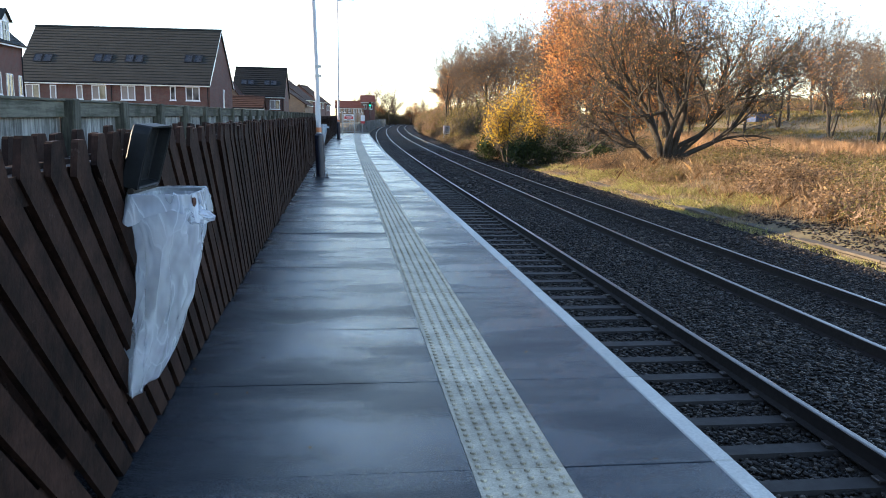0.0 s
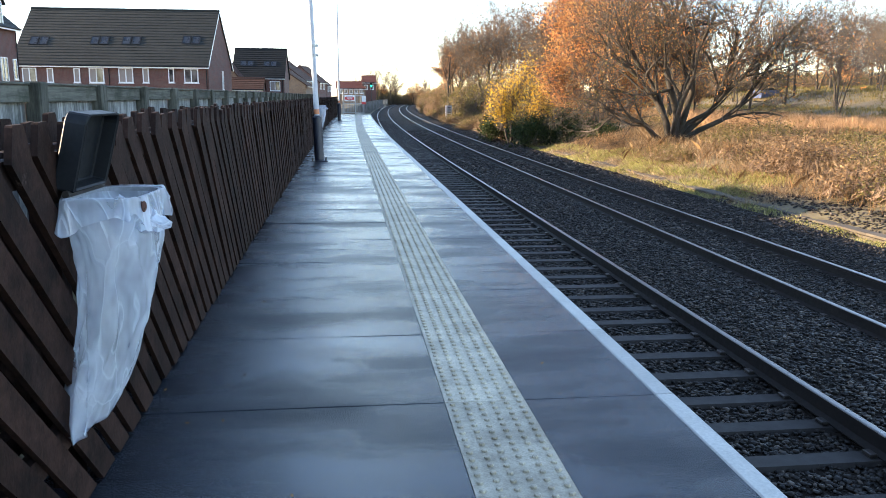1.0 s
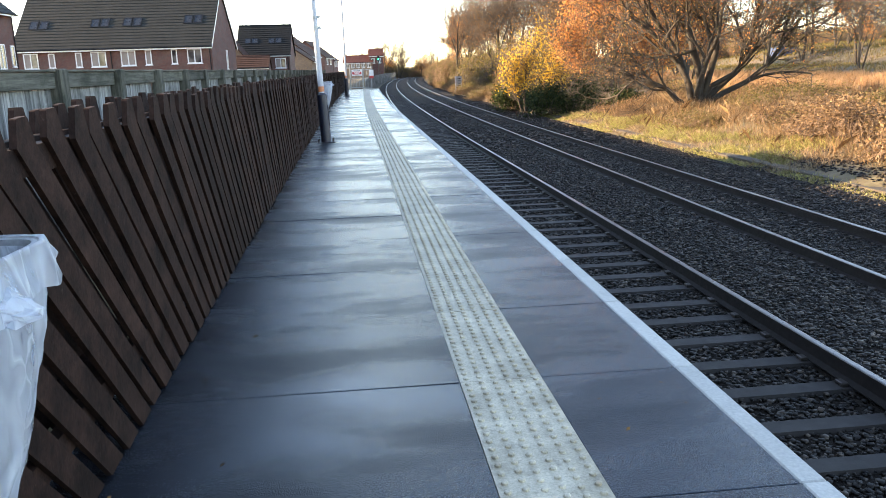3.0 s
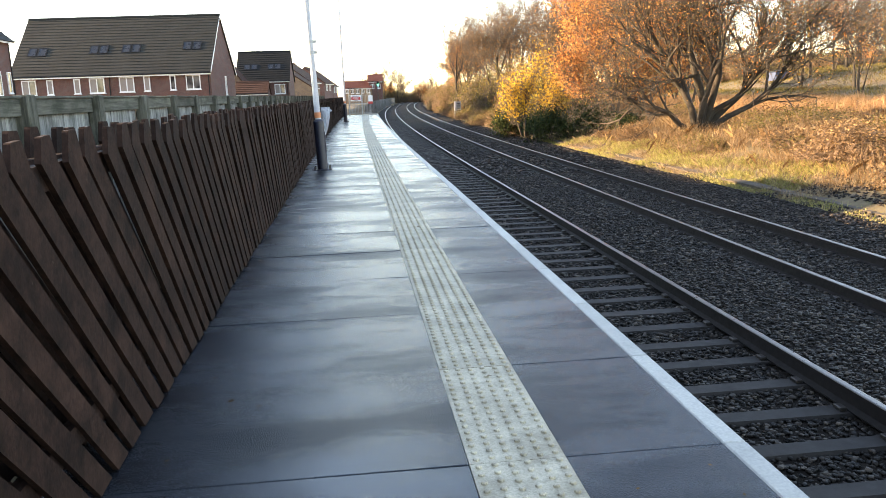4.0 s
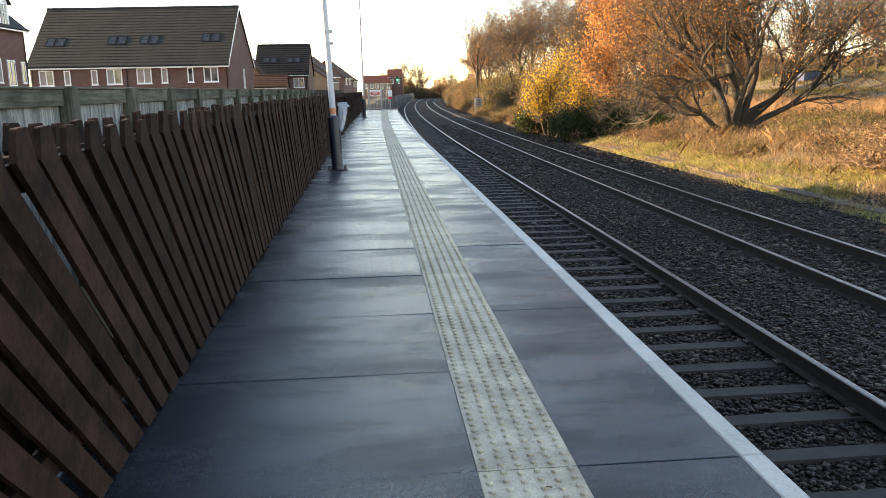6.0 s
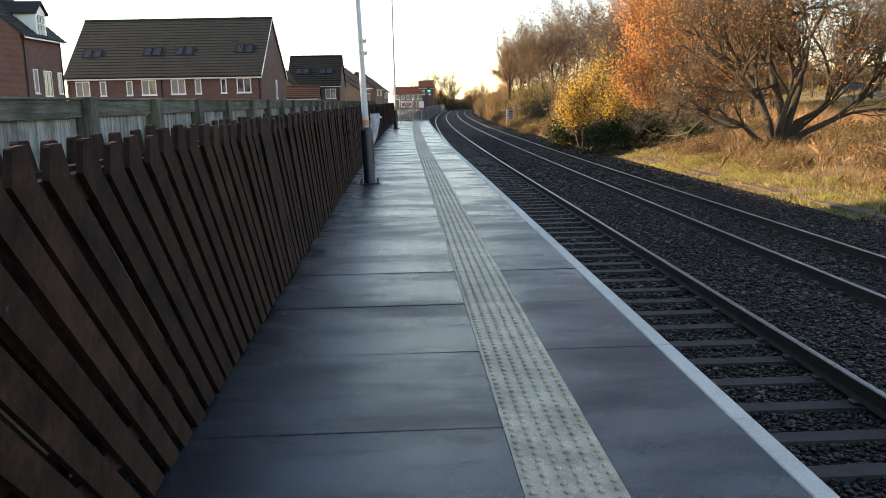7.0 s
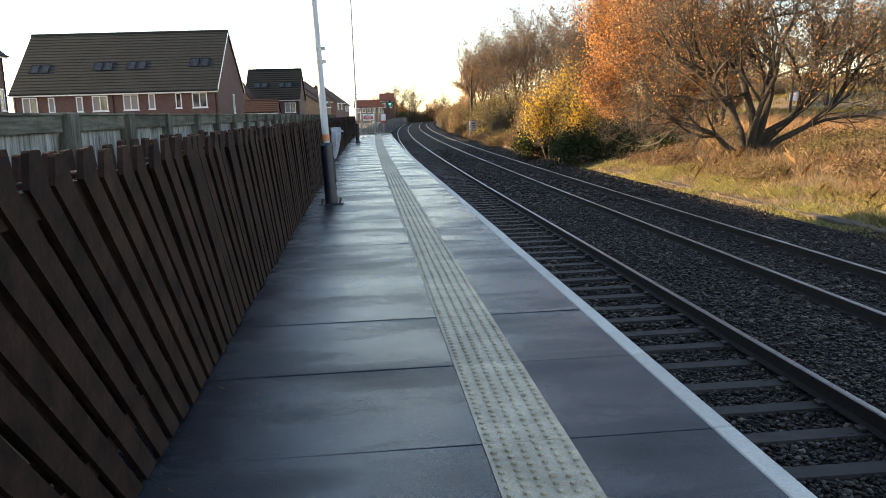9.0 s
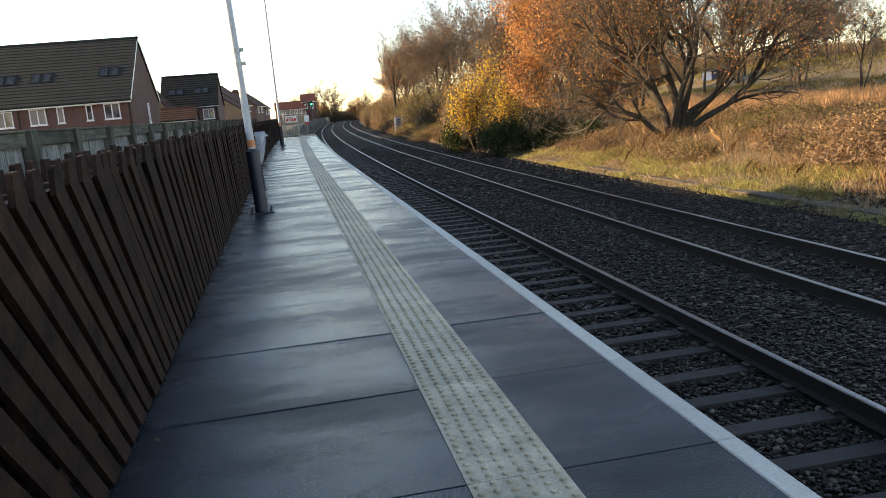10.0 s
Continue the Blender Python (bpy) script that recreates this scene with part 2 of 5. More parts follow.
M_GREYWOOD = material("weathered_timber", old_timber((0.075, 0.074, 0.070), (0.33, 0.325, 0.305), (1, 1, 0.07), (0.060, 0.062, 0.052)))
M_GREENWOOD = material("algae_timber", old_timber((0.034, 0.034, 0.027), (0.125, 0.12, 0.096), (1, 1, 0.09), (0.026, 0.030, 0.019)))
M_GREENRAIL = material("algae_rail_timber", old_timber((0.034, 0.034, 0.027), (0.135, 0.13, 0.104), (1, 0.06, 1), (0.032, 0.036, 0.023)))
M_NAVY = plain("navy_paint", (0.008, 0.011, 0.026), (0.015, 0.020, 0.038), 5.0, 0.4, bumps=0.05)
M_WHITEPOST = plain("white_painted_steel", (0.36, 0.37, 0.41), (0.50, 0.51, 0.55), 3.0, 0.4, bumps=0.05)
M_ORANGE = plain("orange_band", (0.55, 0.17, 0.06), (0.65, 0.24, 0.1), 8.0, 0.5, bumps=0.0)
M_BLACK = plain("black_plastic", (0.006, 0.007, 0.009), (0.018, 0.020, 0.022), 7.0, 0.55, bumps=0.05, gloss=0.15)
M_GALV = plain("galvanised_steel", (0.28, 0.29, 0.30), (0.42, 0.43, 0.44), 5.0, 0.45, 0.8, 0.05)
M_DARKIRON = plain("dark_iron", (0.03, 0.028, 0.026), (0.07, 0.055, 0.045), 9.0, 0.5, 0.6, 0.1)
M_FILM = material("bag_film", film_plastic)
M_HOOP = plain("hoop_plastic", (0.20, 0.21, 0.22), (0.32, 0.33, 0.35), 7.0, 0.45, bumps=0.05)
M_BRICK = material("red_brick", brick((0.088, 0.032, 0.025), (0.135, 0.050, 0.038)))
M_BRICKTAN = material("buff_brick", brick((0.20, 0.125, 0.075), (0.27, 0.175, 0.105)))
M_ROOF = plain("grey_roof_tile", (0.014, 0.0155, 0.0145), (0.034, 0.035, 0.031), 0.7, 0.75, bscale=12, bdist=0.01, gloss=0.2)
M_ROOFDARK = plain("slate_grey_roof_tile", (0.007, 0.008, 0.008), (0.016, 0.017, 0.016), 0.9, 0.75, bscale=12, bdist=0.01, gloss=0.15)
M_ROOFRED = plain("red_roof_tile", (0.075, 0.027, 0.021), (0.12, 0.045, 0.034), 1.5, 0.8, bscale=12, bdist=0.01, gloss=0.15)
M_ROOFBROWN = plain("brown_roof_tile", (0.055, 0.029, 0.021), (0.095, 0.051, 0.036), 1.5, 0.8, bscale=12, bdist=0.01, gloss=0.12)
M_UPVC = plain("white_upvc", (0.72, 0.73, 0.74), (0.82, 0.82, 0.82), 3.0, 0.35, bumps=0.0)
M_PANE = material("window_glass", pane)
M_ROOFGLASS = plain("roof_window_glass", (0.010, 0.011, 0.013), (0.035, 0.037, 0.042), 1.2, 0.3, bumps=0.0, gloss=0.4)
M_BLIND = plain("pale_blind", (0.20, 0.165, 0.15), (0.34, 0.285, 0.255), 2.0, 0.8, bumps=0.0)
M_SIGNRED = plain("sign_red", (0.5, 0.03, 0.03), (0.6, 0.05, 0.05), 4.0, 0.4, bumps=0.0)
M_GREENLAMP = material("green_signal_lamp", glow)
M_GROUND = material("ground_soil", ground_soil)
M_BARK = plain("bark", (0.018, 0.013, 0.009), (0.062, 0.046, 0.030), 3.0, 0.9, bumps=0.7, bscale=12, bdist=0.02, stretch=(1, 1, 0.3))
M_TWIG = plain("twigs", (0.062, 0.048, 0.038), (0.140, 0.106, 0.080), 1.0, 0.9, bumps=0.0)
M_DARKTWIG = plain("dark_twigs", (0.036, 0.027, 0.019), (0.105, 0.078, 0.056), 1.0, 0.9, bumps=0.0)
M_TWIGRED = plain("russet_twigs", (0.15, 0.095, 0.058), (0.29, 0.19, 0.118), 0.6, 0.9, bumps=0.0)
M_LEAF_ORANGE = foliage("orange_leaves", [(0.0, (0.32, 0.10, 0.030)), (0.5, (0.54, 0.215, 0.062)), (1.0, (0.70, 0.40, 0.14))], 0.45)
M_LEAF_YELLOW = foliage("yellow_leaves", [(0.0, (0.50, 0.25, 0.02)), (0.5, (0.68, 0.42, 0.035)), (1.0, (0.75, 0.55, 0.07))], 0.5)
M_LEAF_BROWN = foliage("brown_leaves", [(0.0, (0.085, 0.048, 0.020)), (0.6, (0.19, 0.10, 0.036)), (1.0, (0.36, 0.19, 0.066))], 0.35)
M_LEAF_IVY = foliage("ivy_leaves", [(0.0, (0.012, 0.022, 0.008)), (0.7, (0.035, 0.05, 0.015)), (1.0, (0.08, 0.085, 0.025))], 0.2, 0.85)
M_LEAF_OLIVE = foliage("olive_leaves", [(0.0, (0.07, 0.07, 0.02)), (0.6, (0.15, 0.12, 0.04)), (1.0, (0.26, 0.18, 0.06))], 0.35)
M_GRASS = foliage("green_grass", [(0.0, (0.12, 0.13, 0.04)), (0.5, (0.30, 0.295, 0.085)), (1.0, (0.48, 0.40, 0.18))], 0.4)
M_STRAW = foliage("dry_grass", [(0.0, (0.115, 0.078, 0.045)), (0.5, (0.24, 0.165, 0.098)), (1.0, (0.40, 0.30, 0.185))], 0.3)
M_REED = foliage("golden_reeds", [(0.0, (0.26, 0.145, 0.072)), (0.6, (0.37, 0.215, 0.11)), (1.0, (0.46, 0.30, 0.165))], 0.35)
M_WEED = foliage("withered_weeds", [(0.0, (0.065, 0.040, 0.020)), (0.6, (0.19, 0.112, 0.055)), (1.0, (0.34, 0.215, 0.105))], 0.25)


def crushed_stone(nt, b):
    col = ramp(nt, rnd(nt, True), [(0.0, (0.003, 0.0022, 0.0017)), (0.5, (0.011, 0.0080, 0.0060)), (0.85, (0.029, 0.022, 0.0165)), (1.0, (0.12, 0.096, 0.076))])
    col = mixc(nt, 0.6, col, ramp(nt, noise_of(nt, coords(nt), 30.0), [(0.3, grey(0.5)), (0.7, grey(1.2))]), "MULTIPLY")
    col = mixc(nt, 0.6, col, ramp(nt, noise_of(nt, coords(nt), 0.8, 3.0), [(0.35, grey(0.6)), (0.65, grey(1.2))]), "MULTIPLY")
    nt.links.new(col, b.inputs["Base Color"])
    b.inputs["Roughness"].default_value = 0.55
    b.inputs["Specular IOR Level"].default_value = 0.22


M_STONE = material("ballast_stone", crushed_stone)


# ---- mesh tools ----
class Mesh:
    """Gathers vertices and faces for one mesh."""

    def __init__(self):
        self.v, self.f = [], []

    def add(self, verts, faces):
        n = len(self.v)
        self.v += [tuple(p) for p in verts]
        self.f += [tuple(i + n for i in f) for f in faces]
        return self

    def box(self, x0, x1, y0, y1, z0, z1, m=None):
        p = [Vector((x, y, z)) for z in (z0, z1) for y in (y0, y1) for x in (x0, x1)]
        if m is not None:
            p = [m @ q for q in p]
        return self.add(p, [(0, 2, 3, 1), (4, 5, 7, 6), (0, 1, 5, 4), (2, 6, 7, 3), (0, 4, 6, 2), (1, 3, 7, 5)])

    def tube(self, a, b, r0, r1, n=12, caps=True):
        a, b = Vector(a), Vector(b)
        q = (b - a).to_track_quat("Z", "Y").to_matrix()
        ring = [q @ Vector((math.cos(2 * math.pi * i / n), math.sin(2 * math.pi * i / n), 0)) for i in range(n)]
        f = [(i, (i + 1) % n, n + (i + 1) % n, n + i) for i in range(n)]
        if caps:
            f += [tuple(range(n - 1, -1, -1)), tuple(range(n, 2 * n))]
        return self.add([a + r0 * d for d in ring] + [b + r1 * d for d in ring], f)

    def prism(self, outline, axis, lo, hi):
        """An outline of 2D points drawn along axis 'x' or 'y' from lo to hi."""
        n = len(outline)
        if axis == "y":
            p = [(u, lo, w) for u, w in outline] + [(u, hi, w) for u, w in outline]
        else:
            p = [(lo, u, w) for u, w in outline] + [(hi, u, w) for u, w in outline]
        f = [tuple(range(n)), tuple(range(2 * n - 1, n - 1, -1))] + [(i, n + i, n + (i + 1) % n, (i + 1) % n) for i in range(n)]
        return self.add(p, f)


def mesh_data(name, src, mat, smooth=False, bevel=0.0, weld=True):
    me = bpy.data.meshes.new(name)
    me.from_pydata(src.v, [], src.f)
    if weld:
        bm = bmesh.new()
        bm.from_mesh(me)
        bmesh.ops.recalc_face_normals(bm, faces=bm.faces)
        if bevel:
            bmesh.ops.bevel(bm, geom=bm.edges[:], offset=bevel, segments=1, affect="EDGES")
        bm.to_mesh(me)
        bm.free()
    me.materials.append(mat)
    if smooth:
        me.shade_smooth()
    me.update()
    return me


def part(name, src, mat, parent, label="", smooth=False, bevel=0.0, at=None):
    """One mesh under a thing or under a part."""
    ob = new(name, src if isinstance(src, bpy.types.Mesh) else mesh_data(name, src, mat, smooth, bevel))
    ob.parent = parent
    if at is not None:
        ob.matrix_basis = at
    if label:
        ob["label"] = label
    return ob


def thing(name, label, category, m=None, group="", kind=""):
    ob = new(name)
    ob.empty_display_size = 0.2
    if m is not None:
        ob.matrix_basis = m
    return tagged(ob, label, category, group, kind)


def fast_mesh(name, verts, faces, mat, smooth=False):
    """A mesh from arrays: verts (n, 3), faces (m, 3 or 4)."""
    me = bpy.data.meshes.new(name)
    verts, faces = np.asarray(verts, np.float32), np.asarray(faces, np.int32)
    k = faces.shape[1]
    me.vertices.add(len(verts))
    me.vertices.foreach_set("co", verts.ravel())
    me.loops.add(faces.size)
    me.loops.foreach_set("vertex_index", faces.ravel())
    me.polygons.add(len(faces))
    me.polygons.foreach_set("loop_start", np.arange(0, faces.size, k, dtype=np.int32))
    me.polygons.foreach_set("loop_total", np.full(len(faces), k, np.int32))
    me.update(calc_edges=True)
    me.materials.append(mat)
    if smooth:
        me.shade_smooth()
    return me


def bend(y):
    """How far the line and its platform have swung to the right at y."""
    return 0.00028 * max(0.0, y - 25) ** 2


def heading(y):
    return math.atan2(bend(y + 0.5) - bend(y - 0.5), 1.0)


def swept(profile, y0, y1, step, x_off=0.0, closed=True):
    """A profile of (x, z) points drawn along the bend of the line."""
    ys, y = [], y0
    while y < y1:
        ys.append(y)
        y += step if y < 70 else step * 3
    ys.append(y1)
    n, m = len(profile), Mesh()
    for yy in ys:
        b = bend(yy)
        m.v += [(x_off + px + b, yy, pz) for px, pz in profile]
    for i in range(len(ys) - 1):
        for j in range(n if closed else n - 1):
            k = (j + 1) % n
            m.f.append((i * n + j, i * n + k, (i + 1) * n + k, (i + 1) * n + j))
    if closed:
        m.f += [tuple(range(n)), tuple(range(len(m.v) - 1, len(m.v) - n - 1, -1))]
    return m


# ---- ground: one sheet to the horizon ----
def lerp(v, table):
    for (a, za), (b, zb) in zip(table, table[1:]):
        if v <= b:
            s = min(1, max(0, (v - a) / (b - a)))
            s = s * s * (3 - 2 * s)
            return za + (zb - za) * s
    return table[-1][1]


def ground_z(x, y):
    u = x - bend(max(-50, min(y, 250)))
    z = lerp(u, [(-40, -1.0), (-6, -0.5), (-3.3, -0.12), (-1.75, -0.1), (-1.25, -0.3), (-0.6, -1.5), (1.0, -1.5), (8.3, -1.45), (8.9, -1.08), (10.5, -0.86), (13.0, -0.3), (15, -0.25), (24, -0.7), (42, -0.8), (54, 0.5), (66, 2.7), (78, 3.6), (110, 4.4), (200, 6.0), (420, 12.0), (1000, 24.0)])
    if u > 8.8 or u < -3:
        z += 0.14 * noise.noise((x * 0.45, y * 0.45, 0)) * min(1, abs(u) / 12) + 0.06 * noise.noise((x * 1.4, y * 1.4, 3))
    return z


def axis_steps(lo, hi, fine_lo, fine_hi, fine):
    out, v, s = [], fine_lo, fine
    while v < fine_hi:
        out.append(v)
        v += fine
    while v < hi:
        out.append(v)
        s *= 1.18
        v += s
    out.append(hi)
    v, s = fine_lo - fine, fine
    while v > lo:
        out.insert(0, v)
        s *= 1.18
        v -= s
    out.insert(0, lo)
    return out


_gx, _gy = axis_steps(-2200, 2200, -4, 26, 0.35), axis_steps(-400, 3000, -4, 60, 0.7)
_gv = [(x, y, ground_z(x, y)) for y in _gy for x in _gx]
_n = len(_gx)
_gf = [(j * _n + i, j * _n + i + 1, (j + 1) * _n + i + 1, (j + 1) * _n + i) for j in range(len(_gy) - 1) for i in range(_n - 1)]
tagged(new("ground", fast_mesh("ground", _gv, _gf, M_GROUND, True)), "rough grass and bare earth beside the railway", "ground", kind="structure")

# ---- ballast and tracks ----
RAIL_Z = -0.95
bed = swept([(1.0, -1.5), (1.0, -1.15), (3.45, -1.15), (3.62, -1.085), (4.3, -1.06), (5.0, -1.06), (5.3, -1.11), (7.2, -1.11), (7.8, -1.09), (8.78, -1.035), (9.0, -1.6)], -6, 300, 1.2, closed=False)
tagged(new("ballast_bed", mesh_data("ballast_bed", bed, M_BALLAST, True)), "dark dirty stone ballast under both railway tracks", "ballast", kind="stuff")


def stones(name, x0, x1, y0, y1, per_m2, size, seed, loose=False):
    rng = np.random.default_rng(seed)
    n = int((x1 - x0) * (y1 - y0) * per_m2)
    x, y = rng.uniform(x0, x1, n), rng.uniform(y0, y1, n)
    zx = np.interp(x, [1.0, 3.45, 3.62, 4.3, 5.0, 5.3, 7.2, 7.8, 8.78, 9.0], [-1.145, -1.145, -1.08, -1.055, -1.055, -1.105, -1.105, -1.085, -1.035, -1.03])
    if loose:
        zx = np.array([ground_z(a + bend(b), b) for a, b in zip(x, y)])
    keep = np.ones(n, bool)
    for c in (2.04, 3.47, 5.4, 6.83):
        keep &= np.abs(x - c) > 0.075
    x, y, zx = x[keep], y[keep], zx[keep]
    n = len(x)
    x = x + np.array([bend(v) for v in y])
    cube = np.array([(a, b, c) for c in (-1, 1) for b in (-1, 1) for a in (-1, 1)], float)
    r = size * rng.uniform(0.5, 1.25, (n, 1, 1)) * rng.uniform(0.6, 1.2, (n, 1, 3))
    p = cube[None] * r * rng.uniform(0.55, 1.15, (n, 8, 3))
    a, t = rng.uniform(0, 6.283, n), rng.uniform(-0.7, 0.7, n)
    ca, sa, ct, st = np.cos(a)[:, None], np.sin(a)[:, None], np.cos(t)[:, None], np.sin(t)[:, None]
    px, pz = p[..., 0] * ct + p[..., 2] * st, -p[..., 0] * st + p[..., 2] * ct
    qx, qy = px * ca - p[..., 1] * sa, px * sa + p[..., 1] * ca
    v = np.stack([qx + x[:, None], qy + y[:, None], pz * 0.62 + zx[:, None] + rng.uniform(-0.01, 0.014, n)[:, None]], -1).reshape(-1, 3)
    f = np.array([(0, 2, 3, 1), (4, 5, 7, 6), (0, 1, 5, 4), (2, 6, 7, 3), (0, 4, 6, 2), (1, 3, 7, 5)])
    f = (f[None] + 8 * np.arange(n)[:, None, None]).reshape(-1, 4)
    return tagged(new(name, fast_mesh(name, v, f, M_STONE)), "loose dark grey crushed stone ballast between the rails", "ballast", kind="stuff")


stones("ballast_stones", 1.25, 8.75, 3.0, 13.0, 760, 0.0205, 1)
stones("ballast_stones", 1.25, 8.75, -5.0, 3.0, 220, 0.028, 6)
stones("ballast_stones", 1.25, 8.75, 13.0, 26.0, 330, 0.027, 2)
stones("ballast_stones", 1.25, 8.75, 26.0, 60.0, 45, 0.05, 3)
stones("shoulder_stones", 8.7, 9.25, 7.0, 24.0, 260, 0.03, 4, True)
stones("shoulder_stones", 9.58, 11.2, 7.0, 21.0, 150, 0.032, 5, True)

RAIL_SHAPE = [(-0.07, -0.159), (0.07, -0.159), (0.07, -0.148), (0.012, -0.13), (0.01, -0.045), (0.035, -0.035), (0.035, -0.004), (-0.035, -0.004), (-0.035, -0.035), (-0.01, -0.045), (-0.012, -0.13), (-0.07, -0.148)]
RAIL_CAP = [(-0.033, -0.004), (0.033, -0.004), (0.03, 0.003), (0.02, 0.006), (-0.02, 0.006), (-0.03, 0.003)]


def track(x_near, x_far, sleeper_top, last, label):
    t = thing("railway_track", label, "railway track", group="railway tracks", kind="structure")
    for x in (x_near, x_far):
        r = part("rail", swept([(a + x, b + RAIL_Z) for a, b in RAIL_SHAPE], -6, 300, 1.0), M_RAIL, t)
        part("running_surface", swept([(a + x, b + RAIL_Z) for a, b in RAIL_CAP], -6, 300, 1.0), M_RAILTOP, r, "polished steel rail head")
    mid, rng = (x_near + x_far) / 2, random.Random(int(x_near * 10))
    me = mesh_data("sleeper", Mesh().prism([(-0.11, -0.1), (0.11, -0.1), (0.085, 0.0), (-0.085, 0.0)], "x", -1.25, 1.25), M_SLEEPER)
    clip = Mesh()
    for s in (-0.11, 0.11):
        clip.box(s - 0.03, s + 0.03, -0.05, 0.05, 0.0, 0.035)
    clip_me = mesh_data("rail_clip", clip, M_DARKIRON, bevel=0.006)
    y = 0.82 - 9 * 0.595
    while y < last:
        s = part("sleeper", me, None, t, at=pose(mid + bend(y), y + rng.uniform(-0.02, 0.02), sleeper_top + rng.uniform(-0.004, 0.004), 0, 0, -math.degrees(heading(y)) + rng.uniform(-0.6, 0.6)))
        if y < 28:
            for x in (x_near, x_far):
                part("rail_clip", clip_me, None, s, at=pose(x - mid, 0, 0))
        y += 0.595
    return t


track(2.04, 3.475, -1.112, 84, "plain railway track with grey sleepers beside the platform")
track(5.40, 6.835, -1.112, 84, "second railway track half buried in dark ballast")

# ---- platform ----
LEFT, RIGHT, EDGE, END_Y, SLAB = -1.72, 1.078, 1.178, 64.0, 1.1175
platform = thing("platform", "wet grey concrete slab railway platform with tactile strip", "platform", kind="structure")
part("platform_wall", swept([(LEFT - 0.05, -1.5), (1.10, -1.5), (1.10, -0.085), (LEFT - 0.05, -0.085)], -4, END_Y + 0.1, 1.1), M_CONC, platform, "concrete platform face")
_rng = random.Random(5)


def slab_mesh(x0, x1, mat, z1=0.0, gap=0.003):
    return mesh_data("slab", Mesh().box(x0 + 0.001, x1 - 0.001, gap, SLAB - gap, -0.08, z1), mat, bevel=0.0025)


_dome = Mesh().box(0.0005, 0.3995, 0.0025, SLAB - 0.0025, -0.08, 0.0006)
for j in range(17):
    for i in range(6):
        cx, cy = 0.033 + 0.0668 * i, 0.033 + 0.0655 * j + (0.012 if i % 2 else 0)
        if cy > SLAB - 0.02:
            continue
        ring = lambda r, z: [(cx + r * math.cos(a * math.pi / 4), cy + r * math.sin(a * math.pi / 4), z) for a in range(8)]
        _dome.add(ring(0.0145, 0.001) + ring(0.0134, 0.0088) + ring(0.0085, 0.0112), [(k, (k + 1) % 8, 8 + (k + 1) % 8, 8 + k) for k in range(8)] + [(8 + k, 8 + (k + 1) % 8, 16 + (k + 1) % 8, 16 + k) for k in range(8)] + [tuple(range(16, 24))])
ME_TACTILE = mesh_data("tactile_slab", _dome, M_TACTILE)
ME_LEFT, ME_RIGHT = slab_mesh(LEFT, 0.0, M_SLAB), slab_mesh(0.4, RIGHT, M_SLAB)
ME_COPE = mesh_data("coping", Mesh().box(RIGHT + 0.001, EDGE, 0.003, SLAB - 0.003, -0.075, 0.004), M_COPING, bevel=0.006)
y = 4.24 - 8 * SLAB
while y < END_Y - 0.5:
    turn = -math.degrees(heading(y + SLAB / 2))
    def laid(tilt):
        return pose(bend(y), y, 0, _rng.gauss(0, tilt), _rng.gauss(0, tilt * 0.6), turn)
    part("slab", ME_LEFT, None, platform, at=laid(0.10))
    part("slab", ME_RIGHT, None, platform, at=laid(0.10))
    part("tactile_slab", ME_TACTILE, None, platform, "pale buff tactile slab with rows of raised studs", at=laid(0.05))
    part("coping_stone", ME_COPE, None, platform, "white painted platform edge stone", at=laid(0.03))
    y += SLAB

# ---- creosoted picket fence along the back of the platform ----
FENCE_X = -1.43
fence = thing("picket_fence", "dark brown timber fence of slanting pickets with pointed tops", "fence")


LEAN = math.tan(radians(44.3))


def picket_mesh(seed):
    """A board leaning back along the fence, its top corners sawn off."""
    r = random.Random(seed)
    hw = (0.053 + r.uniform(-0.003, 0.003)) / math.cos(radians(44.5))
    top, low = 1.377 + r.uniform(-0.008, 0.008), 0.004 + r.uniform(0, 0.012)
    side = lambda q, z: (-z * LEAN + q * hw, z)
    sh = 1.275 + r.uniform(-0.012, 0.012)
    c = -sh * LEAN
    out = [side(-1, low), side(1, low + 0.006), side(1, sh), (c + 0.034, top - 0.006), (c + 0.026, top), (c - 0.042, top + r.uniform(-0.004, 0.002)), (c - 0.049, top - 0.008), side(-1, sh)]
    return mesh_data("picket", Mesh().prism(out, "x", -0.011, 0.011), M_CREO)


PICKETS = [picket_mesh(q) for q in range(12)]
PITCH = 0.2157
far_pickets = Mesh()
for layer, (fx, shift) in enumerate(((FENCE_X, 0.0), (FENCE_X - 0.22, 0.045))):
    for i in range(-22, 285):
        y = 4.335 + shift + PITCH * i + _rng.uniform(-0.006, 0.006)
        at = pose(fx + bend(y) + _rng.uniform(-0.004, 0.004), y, 0, _rng.gauss(0, 0.35), _rng.gauss(0, 0.25), -math.degrees(heading(y)) + _rng.gauss(0, 0.25))
        me = PICKETS[_rng.randrange(12)]
        if y < 33 - 4 * layer:
            part("picket", me, None, fence, at=at)
        else:
            far_pickets.add([at @ v.co for v in me.vertices], [tuple(p.vertices) for p in me.polygons])
tagged(part("far_picketing", far_pickets, M_CREO, fence), kind="stuff")
for z in (0.30, 1.235):
    for x in (-0.061, -0.209):
        part("fence_rail", swept([(x, z - 0.045), (x + 0.048, z - 0.045), (x + 0.048, z + 0.045), (x, z + 0.045)], -4, 65, 1.0, FENCE_X), M_CREO, fence)
ME_FPOST = mesh_data("fence_post", Mesh().box(-0.048, 0.048, -0.05, 0.05, -0.5, 1.3), M_CREO, bevel=0.006)
